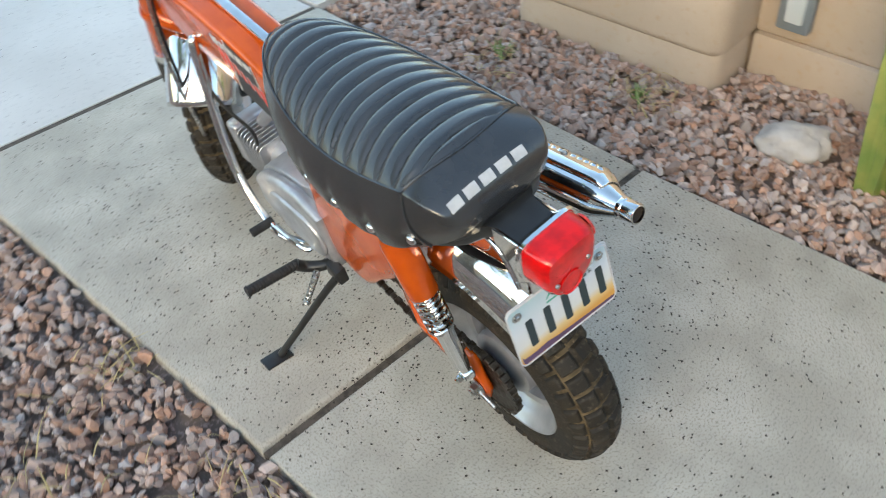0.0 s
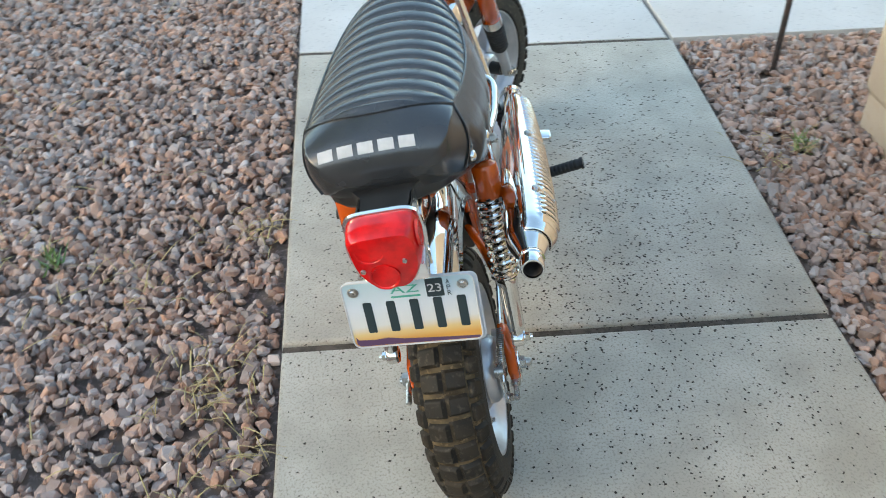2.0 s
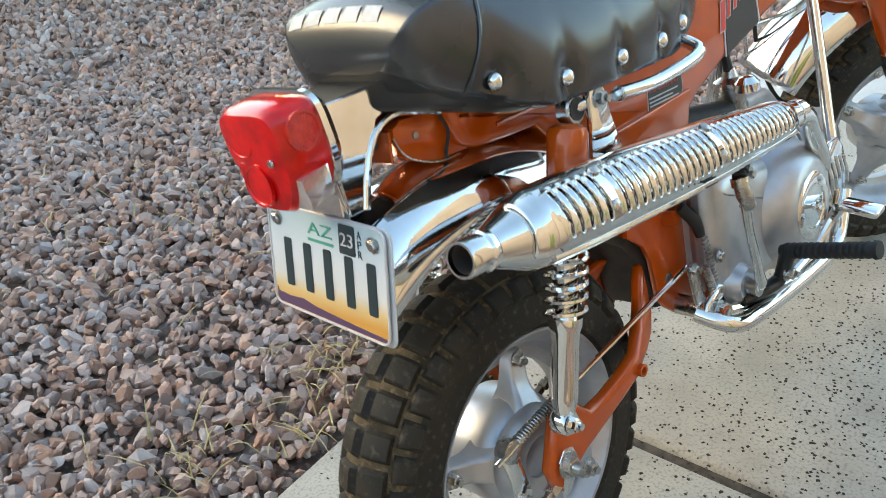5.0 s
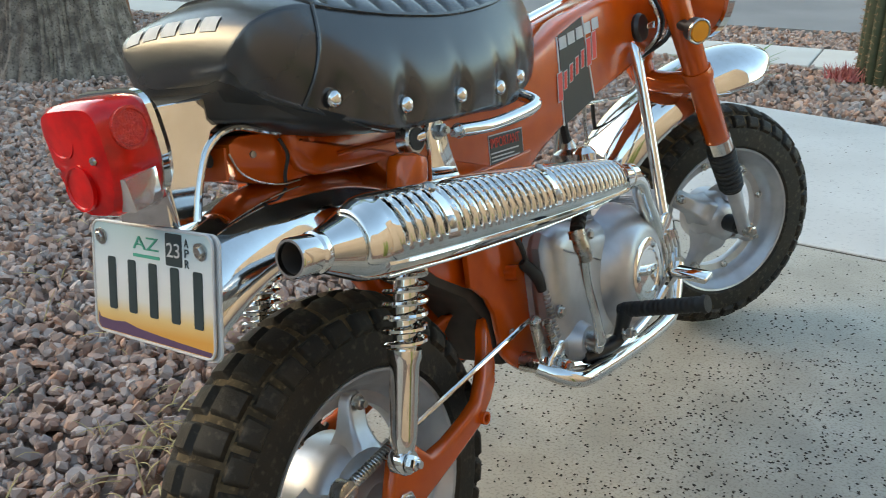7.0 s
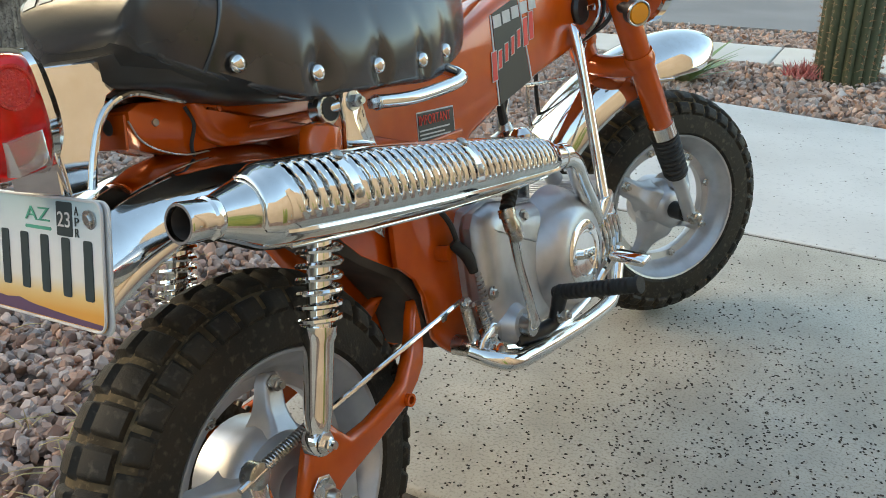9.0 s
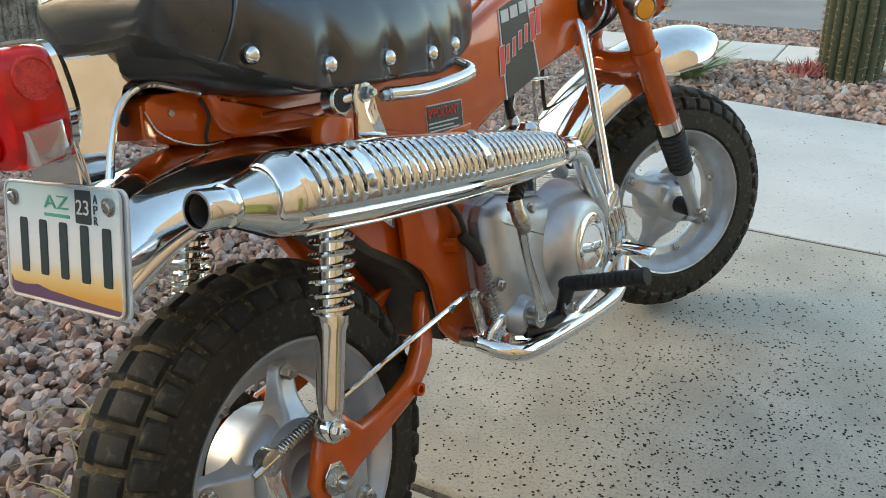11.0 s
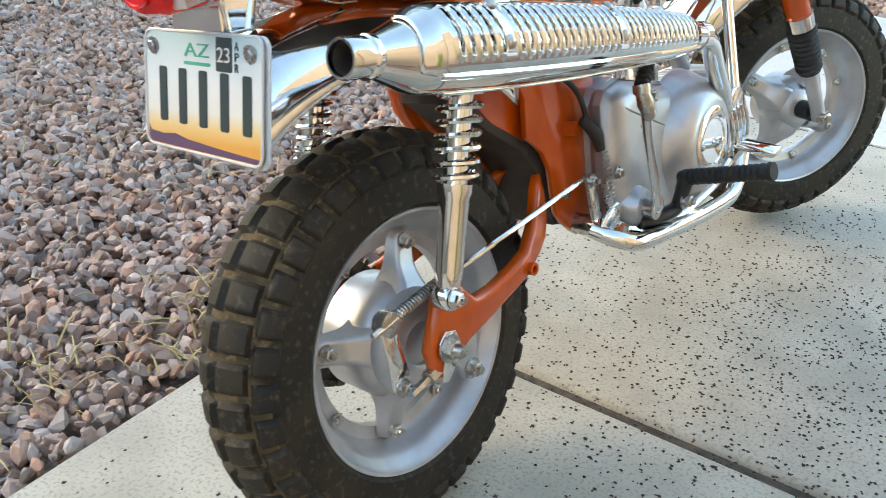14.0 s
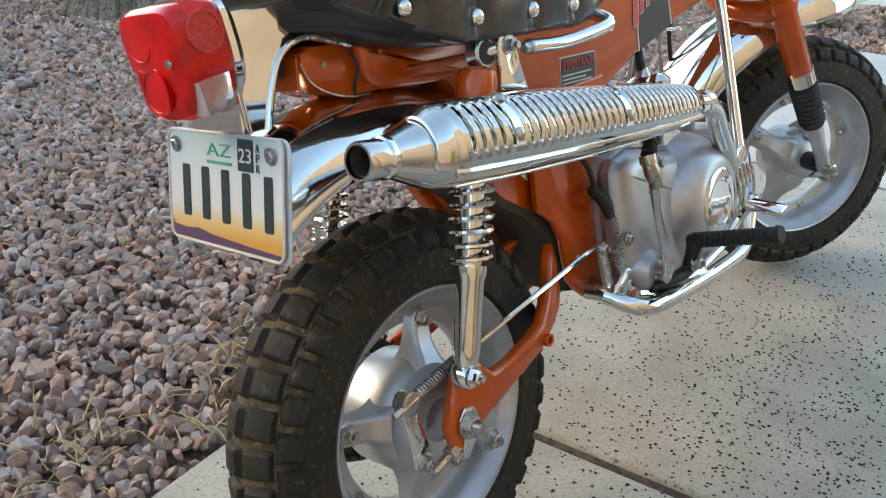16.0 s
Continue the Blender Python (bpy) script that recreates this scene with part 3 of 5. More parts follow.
def swing_arm(s):
    bm = slab(ARM, s * 0.084, s * 0.101, 0.0075, 5, to=side)
    for v in bm.verts:
        d = 0.5 * max(0.0, v.co.y - 0.15) + 0.5 * max(0.0, v.co.z - 0.265)
        v.co.x -= s * d
        v.co.y += 0.9 * d
    for v in bm.verts:
        v.co.x += 0.022 * (s < 0)
    return part("swing_arm", bm, ORANGE, bike, "orange pressed-steel swing arm")


for s in (1, -1):
    swing_arm(s)
    sx = 0.112 if s > 0 else 0.094
    a, b = Vector((s * sx, -0.002, 0.278)), Vector((s * sx, 0.084, 0.586))
    d = (b - a).normalized()
    at = lambda z: a + d * ((z - a.z) / d.z)
    shock = part("shock_absorber", tube([at(0.281), at(0.288), at(0.296), at(0.304), at(0.37), at(0.376), at(0.384)], [0.0090, 0.0112, 0.0130, 0.0138, 0.0150, 0.0172, 0.0172], 24, 1), CHROME, bike,
                 "chrome shock absorber with an orange cover")
    part("rod", tube([at(0.38), at(0.53)], 0.012, 14, 1), CHROME, shock)
    part("spring", helix(at(0.383), at(0.514 if s > 0 else 0.50), 0.0205, 0.0028, 10.5), CHROME, shock, "chrome coil spring")
    part("cover", tube([at(0.512 if s > 0 else 0.456), at(0.516 if s > 0 else 0.460), at(0.556), at(0.562), at(0.566)], [0.0180, 0.0200, 0.0200, 0.0180, 0.0100] if s > 0 else [0.0240, 0.0255, 0.0255, 0.0235, 0.0120], 32, 1), ORANGE, shock, "orange painted spring cover")
    part("eye", lathe([(s * (sx - 0.010), 0.006), (s * (sx - 0.010), 0.0120), (s * (sx - 0.007), 0.0142), (s * (sx + 0.006), 0.0142), (s * (sx + 0.009), 0.0122), (s * (sx + 0.009), 0.006)], "x", (0, a.y, a.z), 28), CHROME, shock)
    part("eye", lathe([(s * (sx - 0.010), 0.008), (s * (sx - 0.010), 0.0135), (s * (sx - 0.008), 0.0150), (s * (sx + 0.004), 0.0150), (s * (sx + 0.006), 0.0135), (s * (sx + 0.006), 0.008)], "x", (0, 0.088, 0.577), 28), STEEL, shock)
    part("bush", lathe([(s * (sx - 0.009), 0.0002), (s * (sx - 0.009), 0.0112), (s * (sx + 0.0068), 0.0112), (s * (sx + 0.0068), 0.0002)], "x", (0, 0.088, 0.577), 24), GRIP, shock, "black rubber bush")
    part("bolt", bolt((s * (sx + 0.0098), a.y, a.z), r=0.0072, h=s * 0.008), CHROME, shock)
    if s < 0:
        part("bolt", bolt((s * (sx + 0.005), b.y, b.z), r=0.0095, h=s * 0.012), CHROME, shock)
part("arm_tube", lathe([(0.090, 0.0075), (0.106, 0.0075), (0.106, 0.0045), (0.098, 0.0045)], "x", (0, 0.150, 0.247), 18), ORANGE, bike, "short open tube on the swing arm")
part("axle_plate", slab([(-0.014, 0.186), (-0.006, 0.184), (0.010, 0.200), (0.018, 0.218), (0.012, 0.234), (-0.002, 0.238), (-0.012, 0.228), (-0.008, 0.210)], 0.1012, 0.1045, 0.001, 2, to=side), CHROME, bike, "bright chain adjuster plate")
part("axle_end", lathe([(0.1045, 0.0075), (0.120, 0.0075), (0.1235, 0.0055), (0.1245, 0.0002)], "x", (0, 0, 0.219), 18), STEEL, bike)

# ---- frame ----
SPINE = [(0.865, 0.670), (0.70, 0.674), (0.64, 0.669), (0.58, 0.660), (0.53, 0.650), (0.47, 0.630), (0.40, 0.608), (0.20, 0.600), (0.02, 0.606), (0.000, 0.607), (-0.006, 0.602),
         (-0.004, 0.585), (0.006, 0.567), (0.024, 0.557), (0.06, 0.552), (0.115, 0.548), (0.16, 0.500), (0.22, 0.462), (0.30, 0.450), (0.378, 0.452), (0.395, 0.464), (0.430, 0.484),
         (0.51, 0.510), (0.60, 0.530), (0.68, 0.545), (0.79, 0.566), (0.875, 0.586)]
spine_bm = slab(SPINE, -0.047, 0.047, 0.012, 4, to=side)
frame_body = part("frame", spine_bm, ORANGE, bike, "orange pressed-steel frame")
CHEEK = [(0.150, 0.500), (0.180, 0.458), (0.215, 0.445), (0.229, 0.416), (0.227, 0.370), (0.240, 0.360), (0.257, 0.345), (0.269, 0.321), (0.276, 0.262), (0.288, 0.246), (0.308, 0.228), (0.345, 0.218), (0.400, 0.232), (0.407, 0.300), (0.380, 0.360),
         (0.376, 0.420), (0.392, 0.475), (0.400, 0.500)]
TAIL = [(0.03, 0.605), (-0.052, 0.611), (-0.064, 0.606), (-0.066, 0.594), (-0.056, 0.578), (-0.040, 0.566), (-0.016, 0.558), (0.03, 0.556)]
tail = part("frame_tail", slab(TAIL, -0.031, 0.031, 0.004, 2, to=side), ORANGE, frame_body, "narrow orange tail of the frame")
part("end_plate", rbox((0, -0.067, 0.589), (0.054, 0.003, 0.030), 0.001, 1, Matrix.Rotation(radians(-8), 4, "X")), ORANGE, tail, "orange closing plate")
for s in (1, -1):
    part("tail_rim", tube([(s * 0.031, -0.066, 0.598), (s * 0.0315, -0.058, 0.580), (s * 0.0315, -0.040, 0.567), (s * 0.0315, -0.014, 0.558), (s * 0.031, 0.012, 0.556)], 0.0009, 8, 5), STEEL, tail, "bright rolled lower edge")
    part("screw", lathe([(s * 0.031, 0.0036), (s * 0.0328, 0.0032), (s * 0.0332, 0.0002)], "x", (0, -0.040, 0.592), 12), STEEL, tail)
# Dark disc on the closing plate: a hole's shade given as colour.
part("tail_hole_shade", lathe([(-0.0700, 0.0075), (-0.0694, 0.0002)], "y", (0.006, 0, 0.594), 14), DULL, tail)
part("rivet", lathe([(0.047, 0.0042), (0.0484, 0.0036), (0.0488, 0.0002)], "x", (0, 0.020, 0.594), 14), ORANGE, frame_body)
part("tail_wire", tube([(0.034, -0.008, 0.600), (0.037, -0.004, 0.584), (0.035, -0.010, 0.566), (0.028, -0.004, 0.555)], 0.0018, 8, 6), GRIP, frame_body, "thin dark lamp wire")
for s in (1, -1):
    part("frame_cheek", slab(CHEEK, s * 0.043, s * 0.052, 0.003, 2, to=side), ORANGE, frame_body)
part("frame_web", slab([(0.345, 0.222), (0.398, 0.236), (0.402, 0.300), (0.374, 0.360), (0.370, 0.46), (0.340, 0.46), (0.340, 0.36)], -0.043, 0.043, 0, to=side), ORANGE, frame_body)
# Dark fill: the shade inside the frame cavity, put into its colour.
part("cavity_shade_fill", slab([(0.125, 0.432), (0.180, 0.388), (0.235, 0.352), (0.275, 0.300), (0.292, 0.240), (0.318, 0.232), (0.322, 0.330), (0.280, 0.390), (0.20, 0.43), (0.13, 0.46)], -0.043, 0.036, 0.004, 2, to=side), DULL, frame_body, "dark fill standing for the shaded frame cavity")
part("frame_gusset", slab([(0.120, 0.515), (0.140, 0.440), (0.185, 0.396), (0.240, 0.362), (0.300, 0.34), (0.300, 0.51)], 0.030, 0.0365, 0.002, 1, to=side), ORANGE, frame_body)
part("head_tube", tube([FOOT + AXIS * 0.405, FOOT + AXIS * 0.545], 0.027, 20, 1), ORANGE, bike)
part("seat_strip", rbox((0, 0.62, 0.675), (0.018, 0.30, 0.010), 0.004, 2, Matrix.Rotation(radians(9), 4, "X")), CHROME, bike, "chrome strip on top of the frame")
for s in (1, -1):
    band = part("decal", slab([(0.508, 0.632), (0.578, 0.650), (0.593, 0.532), (0.504, 0.512)], s * 0.0472, s * 0.0479, 0, to=side), STICKER, bike, "black frame stripe with white borders")
    for (y0, z0), (y1, z1) in (((0.504, 0.631), (0.500, 0.511)), ((0.582, 0.651), (0.597, 0.533))):
        part("border", slab([(y0 - 0.0016, z0), (y0 + 0.0016, z0), (y1 + 0.0016, z1), (y1 - 0.0016, z1)], s * 0.0472, s * 0.0481, 0, to=side), WHITE, band)
    for k in range(5):
        y, z = 0.508 + k * 0.0252, 0.6215 + k * 0.0038
        part("mark", slab([(y, z - 0.0085), (y + 0.0205, z - 0.0065), (y + 0.0205, z + 0.0095), (y, z + 0.0075)], s * 0.0482, s * 0.0487, 0, to=side), WHITE, band, "plain white bar")
    for k in range(7):
        y, z = 0.490 + k * 0.0185, 0.564 + k * 0.0072
        w, h = (0.013, 0.019) if k in (0, 5, 6) else (0.009, 0.012)
        part("mark", slab([(y - 0.001, z - h - 0.0012), (y + w + 0.001, z - h + 0.0008), (y + w + 0.006, z + h + 0.0022), (y + 0.004, z + h + 0.0002)], s * 0.0482, s * 0.0485, 0, to=side), WHITE, band, "plain white bar")
        part("mark", slab([(y + 0.0006, z - h), (y + w - 0.0006, z - h + 0.0016), (y + w + 0.0042, z + h + 0.001), (y + 0.0052, z + h - 0.001)], s * 0.0486, s * 0.0489, 0, to=side), RED, band, "plain red bar")
notice = part("sticker", slab([(0.309, 0.490), (0.384, 0.487), (0.388, 0.530), (0.313, 0.534)], 0.0474, 0.0482, 0, to=side), STICKER, bike, "black notice sticker with red heading")
part("border", slab([(0.3074, 0.4885), (0.3855, 0.4853), (0.3897, 0.5316), (0.3114, 0.5357)], 0.0468, 0.0476, 0, to=side), WHITE, notice, "thin white border")
lettering("heading", "IMPORTANT", 0.017, RED, notice, Matrix(((0, 0, 1, 0.0488), (0.9987, 0.05, 0, 0.346), (-0.05, 0.9987, 0, 0.523), (0, 0, 0, 1))), "red capital heading", width=0.066)
for k in range(5):
    z = 0.513 - k * 0.0047
    part("line", slab([(0.312, z - 0.001), (0.376 - 0.012 * (k % 2), z - 0.004), (0.376 - 0.012 * (k % 2), z - 0.0022), (0.312, z + 0.0008)], 0.0482, 0.0486, 0, to=side), WHITE, notice)
for s in (1, -1):
    part("fold", tube([(s * 0.0465, 0.050, 0.572), (s * 0.0470, 0.10, 0.570), (s * 0.0470, 0.170, 0.566)], 0.0028, 8, 6), ORANGE, frame_body)


# ---- fenders ----
def fender(name, c, r, w, drop, a0, a1, turn, label, skirt=0.0, tip=0.0):
    rings = []
    n = 34
    for k in range(n + 1):
        ring = []
        for j in range(17):
            u = -1 + 2 * j / 16
            th = radians(a0 + (a1 - a0) * k / n - skirt * u * u * (1 - k / n))
            a_ = radians(88) * u
            rr = r - drop * (1 - math.cos(a_))
            x = w * math.sin(a_) * (1.05 if abs(u) > 0.99 else 1)
            if tip and k / n > 1 - tip:
                q = math.sqrt(max(0.0, 1 - ((k / n - 1 + tip) / tip) ** 2.4))
                x *= max(0.12, q)
                rr = r - drop * (1 - math.cos(a_ * q)) - 0.012 * (1 - q)
            ring.append((x, c[1] + rr * math.sin(th), c[2] + rr * math.cos(th)))
        rings.append(ring)
    bm = loft(rings, close=False, cap=False)
    ob = part(name, bm, CHROME, bike, label)
    ob.matrix_basis = turn
    mod = ob.modifiers.new("thickness", "SOLIDIFY")
    mod.thickness = 0.002
    return ob


fender("rear_fender", (0, 0.0, 0.215), 0.345, 0.064, 0.066, -24, 44, Matrix(), "chrome rear fender", 9.0)
fender("front_fender", FC, 0.345, 0.066, 0.056, -60, 8, TURN, "chrome front fender", 0.0, 0.22)


# ---- seat ----
def lerp(table, y):
    """Smooth reading of a table of (place, value), with flat ends."""
    if y <= table[0][0]:
        return table[0][1]
    for k in range(len(table) - 1):
        (a, u), (b, v) = table[k], table[k + 1]
        if y <= b:
            p_ = table[k - 1] if k else table[k]
            n_ = table[k + 2] if k + 2 < len(table) else table[k + 1]
            m0 = (v - p_[1]) / (b - p_[0]) * (b - a)
            m1 = (n_[1] - u) / (n_[0] - a) * (b - a)
            t = (y - a) / (b - a)
            return (2 * t ** 3 - 3 * t * t + 1) * u + (t ** 3 - 2 * t * t + t) * m0 + (3 * t * t - 2 * t ** 3) * v + (t ** 3 - t * t) * m1
    return table[-1][1]


W_TOP = [(-0.0771, 0.058), (-0.0729, 0.077), (-0.0637, 0.089), (-0.0452, 0.096), (-0.0200, 0.099), (0.0, 0.100), (0.08, 0.108), (0.16, 0.111), (0.24, 0.106), (0.31, 0.092), (0.37, 0.070), (0.41, 0.047), (0.435, 0.025), (0.445, 0.008)]
W_LOW = [(-0.0771, 0.048), (-0.0729, 0.066), (-0.0637, 0.079), (-0.0452, 0.090), (-0.02, 0.103), (0.0, 0.112), (0.03, 0.121), (0.08, 0.126), (0.16, 0.128), (0.24, 0.123), (0.31, 0.108), (0.37, 0.085), (0.41, 0.062), (0.438, 0.036), (0.455, 0.010)]
Z_TOP = [(-0.0771, 0.677), (-0.0729, 0.692), (-0.0637, 0.704), (-0.0452, 0.711), (-0.0200, 0.713), (0.0, 0.711), (0.03, 0.704), (0.1, 0.692), (0.18, 0.685), (0.27, 0.688), (0.35, 0.699), (0.40, 0.706), (0.445, 0.702)]
Z_LOW = [(-0.0771, 0.664), (-0.07, 0.655), (-0.06, 0.646), (-0.045, 0.636), (-0.03, 0.628), (-0.01, 0.618), (0.01, 0.609), (0.03, 0.601), (0.06, 0.593), (0.19, 0.586), (0.27, 0.581), (0.32, 0.592), (0.38, 0.605), (0.455, 0.640)]
CROWN = [(-0.0771, 0.004), (-0.0452, 0.011), (0.0, 0.022), (0.1, 0.033), (0.2, 0.036), (0.35, 0.024), (0.445, 0.004)]
STUDS = ((-0.004, 0.632), (0.073, 0.612), (0.157, 0.607), (0.236, 0.602), (0.298, 0.605))
PLEATS, P0, P1 = 13, 0.004, 0.437


def seat_top(x, y):
    w, z, c = lerp(W_TOP, y), lerp(Z_TOP, y), lerp(CROWN, y)
    u = min(1.0, abs(x) / w)
    h = z + c * (1 - u ** 2.6)
    start = P0 - 0.020 * (1 - u * u)
    if start < y < P1:
        f = ((y - P0) / (P1 - P0) * PLEATS + 0.64 * (u * u)) % 1.0
        inset = 1 - u ** 12
        h += min(1.0, (y - start) / 0.008) * inset * (0.0078 * (1 - abs(2 * f - 1) ** 3.0) ** 0.55 - 0.0035)
    return h


def seat():
    ys = sorted(set([-0.0771, -0.0759, -0.0729, -0.0687, -0.0637, -0.0553, -0.0452, -0.0326, -0.025] + [-0.020 + 0.0012 * k for k in range(20)] + [P0 + (P1 - P0) * k / (PLEATS * 22) for k in range(PLEATS * 22 + 1)] + [0.441, 0.445]))
    rings = []
    for y in ys:
        wt, wl, zt, zl = lerp(W_TOP, y), lerp(W_LOW, y), lerp(Z_TOP, y), lerp(Z_LOW, y)
        pts = []
        n = 48
        for k in range(n + 1):
            x = wt * (1 - 2 * k / n)
            pts.append((x, y, seat_top(x, y)))
        left = []
        for f in (0.05, 0.13, 0.22, 0.32, 0.42, 0.52, 0.60, 0.68, 0.75, 0.81, 0.87, 0.92, 0.96, 1.0):
            z = zt + (zl - zt) * f
            dent = sum(0.0050 * math.exp(-((y - a) / 0.015) ** 2 - ((z - b) / 0.014) ** 2) + 0.0035 * math.exp(-((y - a) / 0.011) ** 2 - (max(0.0, z - b) / 0.034) ** 2) for a, b in STUDS)
            left.append((-(wt + (wl - wt) * math.sin(f * math.pi / 2) + 0.008 * math.sin(f * math.pi) - dent), y, z))
        under = [(-wl + 0.012, y, zl - 0.004), (-wl + 0.03, y, zl + 0.008), (wl - 0.03, y, zl + 0.008), (wl - 0.012, y, zl - 0.004)]
        if y < -0.04:
            under = [(-wl + 0.010, y, zl - 0.003), (-wl * 0.4, y, zl - 0.004), (wl * 0.4, y, zl - 0.004), (wl - 0.010, y, zl - 0.003)]
        if wl < 0.035:
            under = [(-wl * 0.8, y, zl), (-wl * 0.4, y, zl), (wl * 0.4, y, zl), (wl * 0.8, y, zl)]
        rings.append(pts + left + under + [(-p[0], p[1], p[2]) for p in reversed(left)])
    ob = part("seat", loft(rings), VINYL, bike, "black pleated vinyl saddle", sharp=60)
    pan = []
    for y, w, zt, zb in ((-0.0768, 0.049, 0.666, 0.656), (-0.0729, 0.065, 0.661, 0.643), (-0.0637, 0.078, 0.652, 0.634), (-0.0452, 0.089, 0.640, 0.622), (-0.020, 0.1025, 0.627, 0.610), (0.0, 0.111, 0.617, 0.602),
                         (0.03, 0.1195, 0.605, 0.594), (0.10, 0.120, 0.594, 0.585)):
        pan.append([(w, y, zt), (-w, y, zt), (-w + 0.004, y, zt - 0.006), (-w + 0.018, y, zb), (0, y, zb - 0.002), (w - 0.018, y, zb), (w - 0.004, y, zt - 0.006)])
    part("seat_pan", loft(pan), BLACK, ob, "glossy black seat pan", sharp=60)
    rim = [(lerp(W_TOP, y), y, lerp(Z_TOP, y) + 0.001) for y in [0.0 + 0.435 * k / 40 for k in range(41)]]
    rear_seam = [(-0.098 + 0.196 * k / 16, 0.0 - 0.020 * (1 - (k / 8 - 1) ** 2), seat_top(-0.098 + 0.196 * k / 16, -0.020 * (1 - (k / 8 - 1) ** 2)) + 0.0005) for k in range(17)]
    loop = [(-x, y, z) for x, y, z in rim[::-1]] + rear_seam + rim
    part("piping", tube(loop, 0.0022, 6, 2), VINYL, ob)
    for m in range(1, PLEATS):
        line = []
        for k in range(33):
            u = -0.97 + 1.94 * k / 32
            y = P0 + (m - 0.64 * u * u) * (P1 - P0) / PLEATS
            if y > P0 - 0.020 * (1 - u * u) + 0.004:
                x = u * lerp(W_TOP, y)
                line.append((x, y, seat_top(x, y) + 0.0002))
        if len(line) > 3:
            part("pleat_seam", tube(line, 0.0010, 5, 1), GRIP, ob)
    for s in (1, -1):
        seam = []
        for k in range(9):
            f = k / 8
            y = -0.002 - 0.030 * f
            wt, wl, zt, zl = lerp(W_TOP, y), lerp(W_LOW, y), lerp(Z_TOP, y), lerp(Z_LOW, y)
            seam.append((s * (wt + (wl - wt) * math.sin(f * math.pi / 2) + 0.008 * math.sin(f * math.pi) + 0.0008), y, zt + (zl - zt) * f))
        part("seam", tube(seam, 0.0018, 6, 2), VINYL, ob)
        for y, z in STUDS:
            f = (z - lerp(Z_TOP, y)) / (lerp(Z_LOW, y) - lerp(Z_TOP, y))
            x = lerp(W_TOP, y) + (lerp(W_LOW, y) - lerp(W_TOP, y)) * math.sin(f * math.pi / 2) + 0.008 * math.sin(f * math.pi) - 0.005
            part("stud", lathe([(s * (x - 0.002), 0.0085), (s * (x + 0.001), 0.0085), (s * (x + 0.004), 0.0065), (s * (x + 0.0055), 0.003), (s * (x + 0.006), 0.0002)], "x", (0, y, z), 16), CHROME, ob, "domed chrome stud")
    for k in range(5):
        x0 = -0.076 + k * 0.0268
        rows = []
        for j in range(5):
            y = -0.0600 - 0.0100 * j / 4
            rows.append([(x0 + 0.0205 * i / 3, y, seat_top(x0 + 0.0205 * i / 3, y) + 0.0012) for i in range(4)])
        part("mark", loft(rows, close=False, cap=False), PRINT, ob, "plain white bar")
    return ob


seat()


# ---- exhaust ----
MA, MB = Vector((0.168, -0.142, 0.534)), Vector((0.150, 0.470, 0.446))
MD = (MB - MA).normalized()
ME = (Vector((1, 0, 0)) - MD * MD.x).normalized()
MU = ME.cross(MD)
ML = (MB - MA).length


def on_pipe(s, r, deg):
    """A point round the silencer: along, radius, degrees from outward to upward."""
    a = radians(deg)
    return MA + MD * s + ME * (r * math.cos(a)) + MU * (r * math.sin(a))


BODY = [(0.0, 0.0128), (0.0, 0.0148), (0.002, 0.0158), (0.022, 0.0155), (0.024, 0.0172), (0.029, 0.0172), (0.031, 0.0166), (0.048, 0.0225), (0.064, 0.0285),
        (0.072, 0.0312), (0.09, 0.0332), (0.20, 0.0345), (0.32, 0.0330), (0.42, 0.0295), (0.52, 0.0240), (0.58, 0.0190), (ML, 0.0150)]


def body_radius(s):
    return lerp([(a, b) for a, b in BODY[1:]], s)


